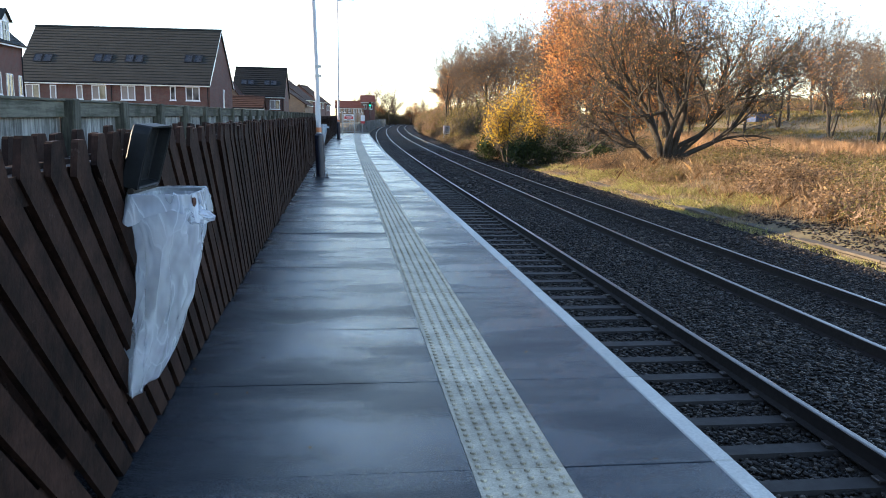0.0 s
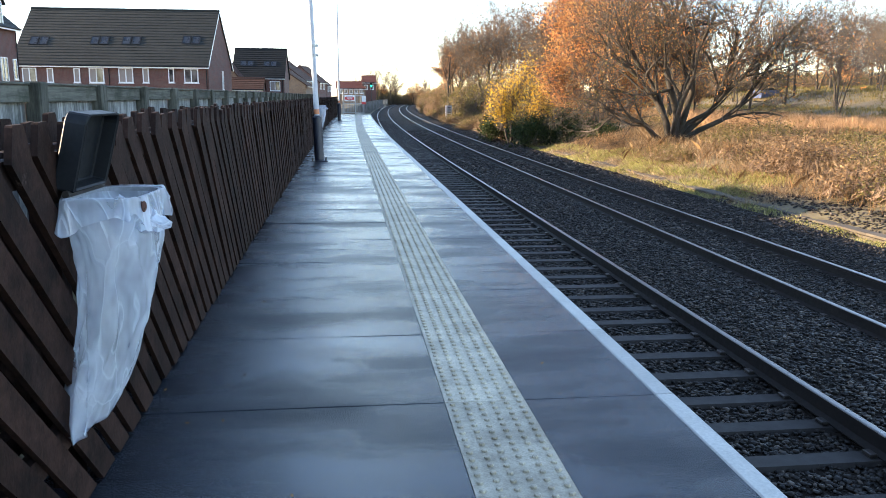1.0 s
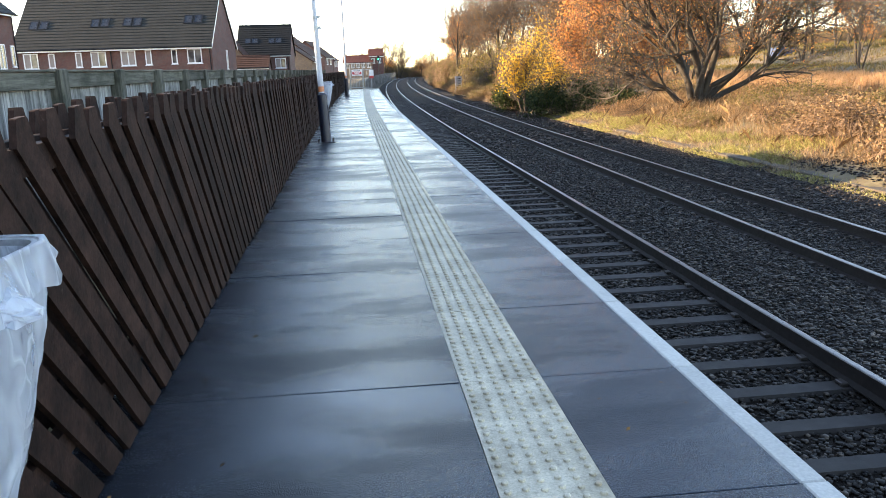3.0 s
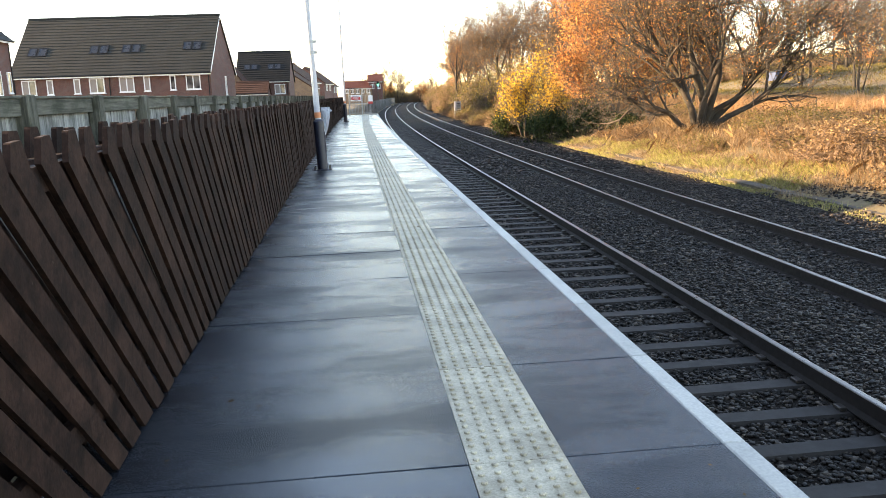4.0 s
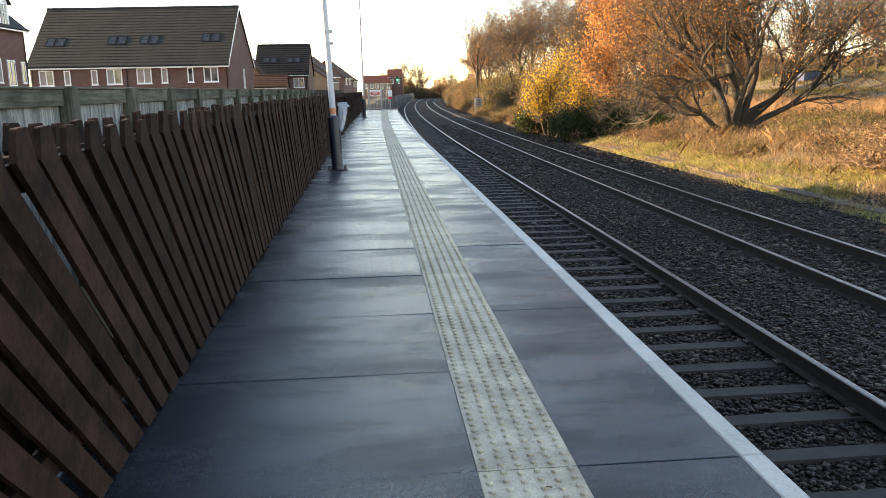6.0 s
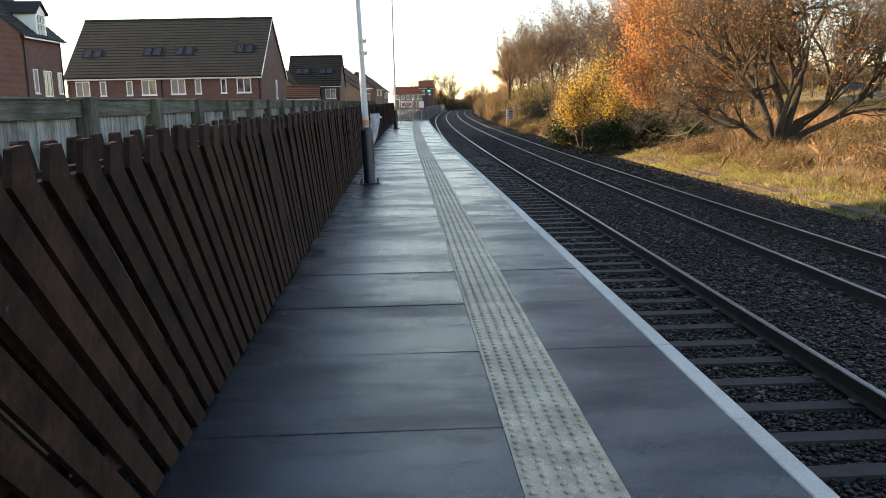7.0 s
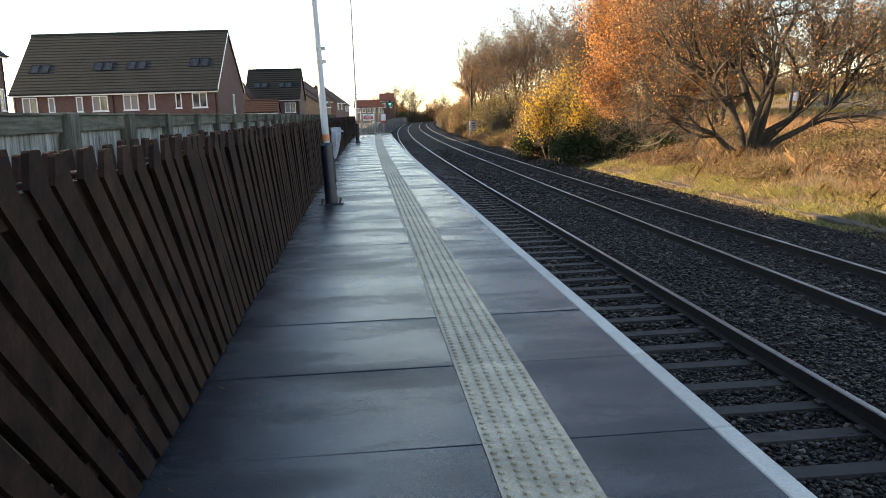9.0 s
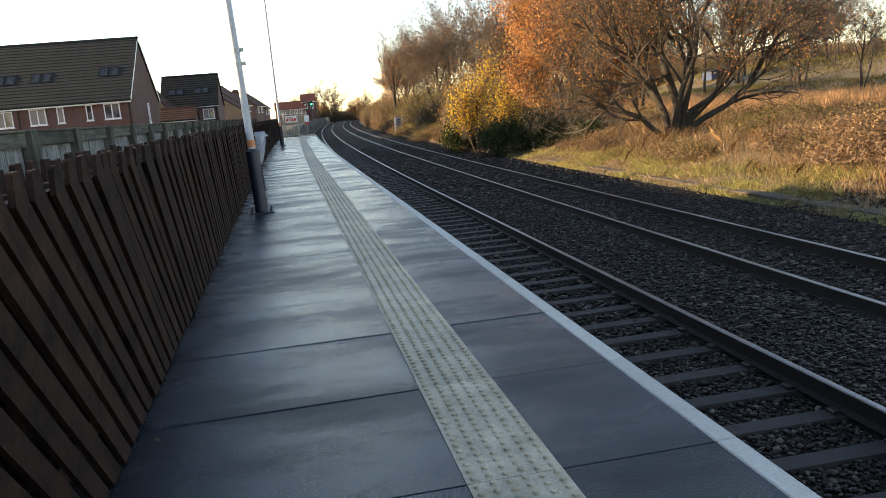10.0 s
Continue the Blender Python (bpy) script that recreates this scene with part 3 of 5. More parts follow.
for i in range(27):
    y = 1.2 + 2.4 * i
    part("fence_post", ME_FPOST, None, fence, at=pose(FENCE_X - 0.11 + bend(y), y, 0))

# ---- weathered boundary fence behind it ----
GX = -2.9
boundary = thing("boundary_fence", "weathered grey timber boundary fence with square posts", "fence")
ME_GPOST = mesh_data("fence_post", Mesh().box(-0.02, 0.10, -0.17, 0.0, -0.6, 1.56), M_GREENWOOD, bevel=0.012)
ME_GCAP = mesh_data("top_rail", Mesh().box(-0.03, 0.035, 0.0, 1.48, 1.40, 1.53).box(-0.045, 0.05, 0.0, 1.48, 1.532, 1.553), M_GREENRAIL, bevel=0.006)
BOARDS = []
for s in range(6):
    r = random.Random(40 + s)
    BOARDS.append(mesh_data("board", Mesh().prism([(0.0, -0.4), (0.142, -0.4), (0.142, 1.405), (0.0, 1.405)], "x", -0.035 + r.uniform(-0.006, 0.006), -0.015), M_GREYWOOD, bevel=0.003))
for k in range(-7, 38):
    y0 = 7.25 + 1.65 * (k - 1)
    part("fence_post", ME_GPOST, None, boundary, "green-tinged square timber post", at=pose(GX + 0.5 * bend(y0), y0, 0, 0, _rng.gauss(0, 0.5), 0))
    part("top_rail", ME_GCAP, None, boundary, at=pose(GX + 0.5 * bend(y0), y0, 0))
    if k < 19:
        for i in range(11):
            part("board", BOARDS[_rng.randrange(6)], None, boundary, at=pose(GX + 0.5 * bend(y0) + _rng.uniform(-0.004, 0.004), y0 + 0.137 * i, _rng.uniform(-0.01, 0.004)))
    else:
        far = Mesh()
        for i in range(11):
            far.box(-0.035, -0.015, 0.137 * i, 0.137 * i + 0.13, -0.4, 1.4)
        part("board_panel", far, M_GREYWOOD, boundary, at=pose(GX + 0.5 * bend(y0), y0, 0))

# ---- platform furniture ----
def litter_bag(m, seed, label, with_lid=True):
    """A bag hoop on the fence with its lid thrown open and a clear bag hanging from it."""
    b = thing("litter_bin", label, "litter bin", m, group="litter bins on the fence")
    back = Mesh().box(-0.035, -0.015, -0.12, 0.12, -0.10, 0.06)
    part("back_plate", back, M_BLACK, b, bevel=0.004)
    # hoop: rounded rectangle standing out from the fence
    hoop, n = [], 40
    cx, cy, hx, hy = 0.125, 0.0, 0.125, 0.19

    def rim(i, grow=1.0):
        a = 2 * math.pi * i / n
        c, s = math.cos(a), math.sin(a)
        e = 0.42
        return (cx + grow * hx * math.copysign(abs(c) ** e, c), cy + grow * hy * math.copysign(abs(s) ** e, s))
    h = Mesh()
    for i in range(n):
        h.v += [(*rim(i, 1.0), -0.018), (*rim(i, 1.0), 0.018), (*rim(i, 0.93), 0.018), (*rim(i, 0.93), -0.018)]
    for i in range(n):
        j = (i + 1) % n
        h.f += [(4 * i + k, 4 * i + (k + 1) % 4, 4 * j + (k + 1) % 4, 4 * j + k) for k in range(4)]
    hp = part("bag_hoop", h, M_HOOP, b, "grey plastic bag hoop")
    latch = Mesh().tube((0.245, -0.135, -0.002), (0.268, -0.142, -0.006), 0.012, 0.010, 10)
    ring_pts = [(0.268 + 0.004 * math.cos(w), a, 0.016 + 0.004 * math.sin(w)) for a in [q * math.pi / 6 for q in range(12)] for w in [p * math.pi / 2 for p in range(4)]]
    latch.add([(x, -0.142 + r0 * math.cos(a), -0.010 + r0 * math.sin(a)) for x, a, r0 in ring_pts],
              [(4 * q + p, 4 * q + (p + 1) % 4, 4 * ((q + 1) % 12) + (p + 1) % 4, 4 * ((q + 1) % 12) + p) for q in range(12) for p in range(4)])
    part("latch", latch, M_RUST, hp, "rusty wire latch")
    # lid: shallow tray standing upright
    lid = Mesh()
    outer = [(-0.145, 0.0), (0.145, 0.0), (0.152, 0.23), (0.138, 0.258), (-0.138, 0.258), (-0.152, 0.23)]
    lean = lambda y, z, d: (d - 0.03 + 0.24 * z, y + 0.06 * z, 0.045 + z - 0.16 * d)
    k = len(outer)
    rings = [[lean(y, z, 0.0) for y, z in outer], [lean(y, z, 0.075) for y, z in outer], [lean(y * 0.93, 0.012 + z * 0.93, 0.075) for y, z in outer], [lean(y * 0.9, 0.018 + z * 0.9, 0.02) for y, z in outer]]
    for r in rings:
        lid.v += r
    for a in range(3):
        lid.f += [(a * k + i, a * k + (i + 1) % k, (a + 1) * k + (i + 1) % k, (a + 1) * k + i) for i in range(k)]
    lid.f += [tuple(range(k)), tuple(range(4 * k - 1, 3 * k - 1, -1))]
    if with_lid:
        part("lid", lid, M_BLACK, b, "black plastic lid standing open", bevel=0.006)
    part("hinge", Mesh().tube((0.02, -0.16, 0.03), (0.02, 0.16, 0.03), 0.013, 0.013, 8), M_DARKIRON, b)
    # bag: hangs from the hoop, narrows to a twisted foot
    rows, bag = 46, Mesh()
    r = random.Random(seed)
    ph = [r.uniform(0, 6.28) for _ in range(6)]
    nn = 72
    for q in range(rows + 1):
        s = q / rows
        if s < 0.06:
            z, grow = 0.024 - 0.07 * (1 - s / 0.06), 0.88 + 0.03 * s / 0.06
        else:
            z, grow = -0.006 - (s - 0.06) / 0.94 * 0.77, 1.04
        d = max(0.0, (s - 0.06) / 0.94)
        w = (1 - d) ** 0.5 * 0.55 + 0.45 if d > 0 else 1.0
        pinch = max(0.0, (d - 0.5) * 2)
        for i in range(nn):
            a = 2 * math.pi * i / nn
            x, yy = rim(i * n / nn, grow)
            x, yy = x - cx, yy - cy
            ca, sa = math.cos(a), math.sin(a)
            x = (1 - min(1, d * 3)) * x + min(1, d * 3) * hx * ca * 1.05
            yy = (1 - min(1, d * 3)) * yy + min(1, d * 3) * hy * sa * 1.05
            fold = 1 + d * (0.10 * math.sin(5 * a + ph[0] + 3 * d) + 0.07 * math.sin(9 * a + ph[1] - 5 * d) + 0.04 * math.sin(17 * a + ph[2] + 9 * d))
            lump = 0.02 * math.sin(11 * d + 2 * a + ph[3]) * d
            x, yy = x * w * fold * (1 - 0.12 * pinch), yy * w * fold * (1 + 0.10 * pinch)
            ridge = 0.35 - abs(noise.noise((x * 8 + seed, yy * 8, z * 2.6 + a)))
            fine = 0.3 - abs(noise.noise((x * 24 + seed, yy * 24, z * 15)))
            crinkle = (0.055 * ridge + 0.007 * fine) * min(1, s * 4)
            bag.v.append((cx + x * (1 + lump) - 0.10 * d * d + crinkle, cy + yy - 0.16 * d * d + crinkle * 0.6, z - (0.04 * math.sin(a + ph[4]) if q == rows else 0)))
    for q in [k for k in range(rows) if not k / rows < 0.06 <= (k + 1) / rows]:
        bag.f += [(q * nn + i, q * nn + (i + 1) % nn, (q + 1) * nn + (i + 1) % nn, (q + 1) * nn + i) for i in range(nn)]
    bag.f.append(tuple(range(rows * nn, (rows + 1) * nn)))
    bg = part("bag", bag, M_FILM, b, "clear plastic bag hanging nearly empty", smooth=True)
    # cuff: the mouth of the bag turned down outside the hoop
    cuff, cr = Mesh(), 9
    for q in range(cr):
        s = q / (cr - 1)
        for i in range(nn):
            a = 2 * math.pi * i / nn
            flare = 1.02 + 0.16 * s ** 0.7 + s * (0.07 * math.sin(7 * a + ph[1]) + 0.05 * math.sin(13 * a + ph[2]) + 0.03 * math.sin(23 * a))
            x, yy = rim(i * n / nn, flare)
            drop = 0.085 + 0.030 * math.sin(3 * a + ph[0]) + 0.016 * math.sin(8 * a + ph[3])
            cuff.v.append((max(-0.012, x), yy, 0.022 + 0.012 * math.sin(math.pi * min(1, 2 * s)) - drop * s ** 1.2))
    for q in range(cr - 1):
        cuff.f += [(q * nn + i, q * nn + (i + 1) % nn, (q + 1) * nn + (i + 1) % nn, (q + 1) * nn + i) for i in range(nn)]
    part("cuff", cuff, M_FILM, bg, "crumpled mouth of the bag turned over the hoop", smooth=True)
    # corner of the bag pulled out over the latch
    ear, e = Mesh(), 14
    for q in range(9):
        s = q / 8
        for i in range(e):
            a = 2 * math.pi * i / e
            rad = (0.085 * (1 - s) ** 0.8 + 0.012) * (1 + 0.22 * math.sin(3 * a + 2.3 * q) + 0.12 * math.sin(5 * a - q))
            ear.v.append((0.16 + 0.17 * s + 0.12 * rad * math.sin(2 * a), -0.08 + 0.02 * s + rad * math.cos(a), -0.055 - 0.03 * s + 0.75 * rad * math.sin(a)))
    for q in range(8):
        ear.f += [(q * e + i, q * e + (i + 1) % e, (q + 1) * e + (i + 1) % e, (q + 1) * e + i) for i in range(e)]
    ear.f.append(tuple(range(8 * e, 9 * e)))
    part("bag_ear", ear, M_FILM, bg)
    return b


litter_bag(pose(-1.40, 3.52, 1.115, 0, 0, -4), 3, "open black-lidded bag holder on the fence with clear bag")
litter_bag(pose(-1.33, 26.5, 1.14, 0, 0, 3), 8, "distant bag holder on the fence with white-looking clear bag", False)


def lamp_post(x, y, lean, label):
    p = thing("lamp_post", label, "lamp post", pose(x, y, 0, 0, lean, 0), group="lamp posts on the platform")
    base = Mesh().box(-0.20, 0.20, -0.20, 0.20, 0.0, 0.02)
    bp = part("base_plate", base, M_NAVY, p, bevel=0.004)
    bolt = mesh_data("bolt", Mesh().tube((0, 0, 0.02), (0, 0, 0.075), 0.018, 0.016, 6), M_DARKIRON)
    for sx in (-0.15, 0.15):
        for sy in (-0.15, 0.15):
            part("bolt", bolt, None, bp, at=pose(sx, sy, 0))
    s = part("stump", Mesh().tube((0, 0, 0.02), (0, 0, 0.99), 0.105, 0.105, 24).tube((0, 0, 0.99), (0, 0, 1.03), 0.105, 0.062, 24), M_NAVY, p, "navy painted lower column")
    part("door_panel", Mesh().box(0.035, 0.115, -0.05, 0.05, 0.35, 0.78), M_NAVY, s, bevel=0.006)
    sh = part("shaft", Mesh().tube((0, 0, 1.03), (0, 0, 8.15), 0.060, 0.045, 20), M_WHITEPOST, p, "white painted tubular column")
    part("warning_band", Mesh().tube((0, 0, 1.06), (0, 0, 1.17), 0.064, 0.064, 20), M_ORANGE, sh, "faded orange band")
    for z in (2.35, 2.56):
        c = part("bracket", Mesh().tube((0, 0, z - 0.03), (0, 0, z + 0.03), 0.068, 0.068, 20).box(0.05, 0.12, -0.025, 0.025, z - 0.03, z + 0.03), M_GALV, sh)
    arm = part("arm", Mesh().tube((0, 0, 8.10), (0.55, 0, 8.22), 0.032, 0.028, 12), M_WHITEPOST, p)
    head = part("lantern", Mesh().prism([(0.45, 8.18), (1.05, 8.24), (1.08, 8.30), (0.95, 8.36), (0.5, 8.32)], "y", -0.13, 0.13), M_GALV, p, "grey lantern, unlit", bevel=0.015)
    part("lens", Mesh().box(0.6, 1.0, -0.1, 0.1, 8.165, 8.205), M_PANE, head)
    return p


lamp_post(-1.06, 18.7, -2.2, "tall white lamp post with navy base beside the fence")
lamp_post(-0.80, 48.2, -0.4, "distant tall white lamp post with navy base")

# ---- gate and signs at the platform's far end ----
gate = thing("end_gate", "grey metal gate with mesh across the platform end", "gate", pose(bend(65) - 0.1, 65.2, 0))
for x in (-0.95, 0.05, 0.72):
    part("gate_post", Mesh().box(x - 0.04, x + 0.04, -0.04, 0.04, -0.1, 1.75), M_GALV, gate, bevel=0.006)
for z in (0.12, 0.85, 1.5):
    part("gate_bar", Mesh().box(-0.91, 0.68, -0.02, 0.02, z - 0.025, z + 0.025), M_GALV, gate)
for i in range(13):
    x = -0.85 + i * 0.12
    if abs(x - 0.05) > 0.05:
        part("upright_bar", Mesh().tube((x, 0, 0.12), (x, 0, 1.5), 0.011, 0.011, 6), M_GALV, gate)
wsign = thing("warning_sign", "white warning sign with a red panel on the gate", "sign", pose(bend(65) - 0.52, 65.1, 1.28))
part("board", Mesh().box(-0.40, 0.40, -0.012, 0.012, -0.24, 0.24), M_UPVC, wsign, bevel=0.004)
part("red_panel", Mesh().box(-0.36, 0.36, -0.018, -0.0125, -0.14, 0.08), M_SIGNRED, wsign)
for i, z in enumerate((0.15, 0.02, -0.06, -0.19)):
    part("text_bar", Mesh().box(-0.28 + 0.05 * i, 0.28 - 0.04 * i, -0.022, -0.0185 if i in (1, 2) else -0.0125, z - 0.018, z + 0.018), M_UPVC if i in (1, 2) else M_BLACK, wsign)
nsign = thing("notice_plate", "small white notice plate with red foot", "sign", pose(bend(65) + 0.62, 65.0, 1.05))
part("board", Mesh().box(-0.17, 0.17, -0.01, 0.01, -0.05, 0.42), M_UPVC, nsign, bevel=0.003)
part("red_panel", Mesh().box(-0.17, 0.17, -0.016, -0.0105, -0.24, -0.055), M_SIGNRED, nsign)
part("bracket", Mesh().box(-0.02, 0.02, 0.0105, 0.06, -0.24, 0.42), M_GALV, nsign)
endline = thing("edge_board", "white painted end board across the platform", "platform edge", pose(bend(64), 63.72, 0))
part("board", Mesh().box(-0.1, 1.12, 0.0, 0.10, 0.006, 0.09), M_COPING, endline, bevel=0.006)

# ---- line fence past the platform ----
line_fence = thing("line_fence", "grey timber fence following the curve of the line", "fence")
ME_LP = mesh_data("fence_post", Mesh().box(-0.06, 0.06, -0.06, 0.06, -1.6, 0.55), M_GREYWOOD)
y = 69.0
while y < 230:
    part("fence_post", ME_LP, None, line_fence, at=pose(bend(y) + 0.15, y, 0))
    y += 3.0
for z in (-0.9, -0.2, 0.4):
    part("fence_rail", swept([(0.09, z - 0.04), (0.14, z - 0.04), (0.14, z + 0.04), (0.09, z + 0.04)], 68.5, 230, 1.0), M_GREYWOOD, line_fence)
slats = Mesh()
y = 69.0
while y < 230:
    slats.box(0.15 + bend(y), 0.17 + bend(y), y, y + 0.13, -1.5, 0.5)
    y += 0.18 if y < 110 else 0.4
tagged(part("slats", slats, M_GREYWOOD, line_fence), kind="stuff")

# ---- signal ----
sig = thing("colour_light_signal", "railway colour light signal on a post showing green", "signal", pose(4.85, 160, -1.3))
part("post", Mesh().tube((0, 0, -0.3), (0, 0, 4.6), 0.09, 0.08, 12), M_DARKIRON, sig)
hd = part("head", Mesh().box(-0.2, 0.2, -0.12, 0.12, 4.45, 5.35), M_BLACK, sig, bevel=0.05)
part("lamp", Mesh().tube((0, -0.125, 4.75), (0, -0.16, 4.75), 0.17, 0.17, 16), M_GREENLAMP, hd, "lit green lamp")
part("hood", Mesh().box(-0.2, 0.2, -0.4, -0.125, 4.97, 5.0), M_BLACK, hd)

relay = thing("lineside_cabinet", "small pale grey lineside sign cabinet on a post", "lineside cabinet", pose(9.9, 80.0, -1.0))
part("post", Mesh().box(-0.26, -0.12, -0.05, 0.05, -0.1, 1.6), M_WHITEPOST, relay, bevel=0.01)
part("body", Mesh().box(-0.1, 0.42, -0.06, 0.06, 0.5, 1.6), M_HOOP, relay, bevel=0.02)
for i in range(4):
    part("text_bar", Mesh().box(0.0, 0.32, -0.068, -0.0605, 0.68 + 0.22 * i, 0.76 + 0.22 * i), M_BLACK, relay)

M_DIRTCONC = plain("dirty_concrete", (0.045, 0.036, 0.025), (0.125, 0.098, 0.066), 2.0, 0.9, vary=0.3)
# ---- concrete cable trough beside the far track ----
trough = thing("cable_trough", "low concrete cable trough with separate lids beside the track", "cable trough")
ME_LID = mesh_data("lid", Mesh().box(-0.16, 0.16, 0.006, 0.994, 0.0, 0.05), M_DIRTCONC, bevel=0.008)
part("channel", swept([(9.27, -1.35), (9.55, -1.35), (9.55, -1.032), (9.27, -1.032)], 5, 62, 1.0), M_DIRTCONC, trough)
for i in range(57):
    y = 5.0 + i
    part("lid", ME_LID, None, trough, at=pose(9.41 + bend(y), y, -1.029 + _rng.uniform(0, 0.012), _rng.gauss(0, 0.5), _rng.gauss(0, 1.2), -math.degrees(heading(y)) + _rng.gauss(0, 0.8)))


# ---- houses ----
def window(house, x, z, w, h, y=-0.02, split=2, blind=None, m=None):
    """A window on the front wall (facing -y); the frame stands proud and the panes sit back in it."""
    fr = Mesh()
    t = 0.075
    fr.box(x - w / 2, x + w / 2, y - 0.05, y + 0.02, z, z + t).box(x - w / 2, x + w / 2, y - 0.05, y + 0.02, z + h - t, z + h)
    cols = [x - w / 2 + i * (w - t) / split for i in range(split + 1)]
    for c in cols:
        fr.box(c, c + t, y - 0.05, y + 0.02, z + t, z + h - t)
    win = part("window", fr, M_UPVC, house, at=m)
    for i in range(split):
        part("pane", Mesh().box(cols[i] + t, cols[i + 1], y - 0.015, y + 0.015, z + t, z + h - t), M_BLIND if blind and i in blind else M_PANE, win)
    part("sill", Mesh().box(x - w / 2 - 0.05, x + w / 2 + 0.05, y - 0.09, y + 0.02, z - 0.06, z - 0.002), M_UPVC, win)
    return win


def roof_slope(length, run, rise, courses, over=0.0):
    """One slope with stepped tile courses from the eaves (0) up to the ridge, along x."""
    up = []
    for c in range(courses):
        a, b = c / courses, (c + 1) / courses
        up += [(run * a, rise * a + 0.055), (run * b, rise * b + 0.012)]
    out = up + [(run, rise - 0.08), (0, -0.08)]
    n = len(out)
    m = Mesh()
    m.v = [(-over, y, z) for y, z in out] + [(length + over, y, z) for y, z in out]
    m.f = [(i, (i + 1) % n, n + (i + 1) % n, n + i) for i in range(n)]
    m.f += [tuple(range(n)), tuple(range(2 * n - 1, n - 1, -1))]
    return m


def house(label, m, length, depth, eave, ridge, wall=None, roof=None, courses=18, front=(), skylights=(), gable_windows=(), pipes=()):
    """x along the front, y back; the base lies at z 0."""
    wall, roof = wall or M_BRICK, roof or M_ROOF
    h = thing("house", label, "house", m, group="brick houses by the line")
    body = Mesh().prism([(0, 0), (depth, 0), (depth, eave), (depth / 2, ridge - 0.12), (0, eave)], "x", 0, length)
    part("wall", body, wall, h)
    rise, run = ridge - eave, depth / 2
    k = 0.32 / run
    rf = part("roof", mesh_data("roof", roof_slope(length, run + 0.32, rise * (1 + k), courses, 0.12), roof), None, h, at=pose(0, -0.32, eave - rise * k + 0.05))
    part("roof", rf.data, None, h, at=pose(length, depth + 0.32, eave - rise * k + 0.05, 0, 0, 180))
    part("ridge_tiles", Mesh().tube((-0.14, depth / 2, ridge + 0.02), (length + 0.14, depth / 2, ridge + 0.02), 0.13, 0.13, 8), roof, h)
    part("fascia", Mesh().box(-0.12, length + 0.12, -0.36, -0.325, eave - rise * k - 0.16, eave - rise * k + 0.03), M_UPVC, h, "white fascia board")
    part("gutter", Mesh().tube((-0.15, -0.42, eave - rise * k + 0.0), (length + 0.15, -0.42, eave - rise * k + 0.0), 0.055, 0.055, 8), M_BLACK, h)
    for s in (-0.14, length + 0.105):
        bb = Mesh()
        for side in (0, 1):
            y0, y1 = (-0.32, depth / 2) if not side else (depth + 0.32, depth / 2)
            z0 = eave - rise * k
            bb.add([(s, y0, z0 - 0.1), (s, y1, ridge - 0.1), (s, y1, ridge + 0.06), (s, y0, z0 + 0.08), (s + 0.035, y0, z0 - 0.1), (s + 0.035, y1, ridge - 0.1), (s + 0.035, y1, ridge + 0.06), (s + 0.035, y0, z0 + 0.08)],
                   [(0, 1, 2, 3), (7, 6, 5, 4), (0, 4, 5, 1), (1, 5, 6, 2), (2, 6, 7, 3), (3, 7, 4, 0)])
        part("bargeboard", bb, M_UPVC if courses >= 20 else roof, h)
    for x, z, w, hh, split, blind in front:
        window(h, x, z, w, hh, split=split, blind=blind)
    for x in pipes:
        part("downpipe", Mesh().tube((x, -0.06, 0.0), (x, -0.06, eave - 0.2), 0.04, 0.04, 8), M_BLACK, h)
    ang = math.degrees(math.atan2(rise, run))
    for x, up in skylights:
        for dx in (-0.40, 0.40):
            at = pose(x + dx, up * run, eave + up * rise + 0.075, ang, 0, 0)
            s = part("roof_window", Mesh().box(-0.36, 0.36, -0.5, -0.42, 0, 0.045).box(-0.36, 0.36, 0.42, 0.5, 0, 0.045).box(-0.36, -0.28, -0.42, 0.42, 0, 0.045).box(0.28, 0.36, -0.42, 0.42, 0, 0.045), M_BLACK, h, at=at)
            part("pane", Mesh().box(-0.28, 0.28, -0.42, 0.42, 0.01, 0.03), M_ROOFGLASS, s)
    for y, z, w, hh in gable_windows:
        window(h, y, z, w, hh, split=1, m=pose(length, 0, 0, 0, 0, 90))
    return h


# long terrace: front to the camera
house("long red brick terrace with dark grey roof and paired roof windows", pose(-27.3, 69.6, -1.0, 0, 0, -4), 15.7, 9.0, 5.0, 9.55, courses=20,
      front=[(1.27, 3.25, 1.15, 1.2, 2, (0,)), (2.92, 3.28, 0.5, 1.15, 1, (0,)), (5.06, 3.3, 0.5, 1.15, 1, (0,)), (6.64, 3.3, 1.2, 1.18, 2, (0,)), (9.00, 3.33, 1.17, 1.18, 2, (0, 1)), (10.61, 3.35, 0.5, 1.18, 1, (0,)), (12.67, 3.38, 0.46, 1.15, 1, ()), (14.30, 3.38, 1.15, 1.15, 2, ())],
      skylights=[(1.54, 0.36), (6.46, 0.38), (9.07, 0.385), (13.99, 0.41)], gable_windows=[(5.2, 2.9, 0.4, 1.6)], pipes=[0.15, 7.65, 15.55])

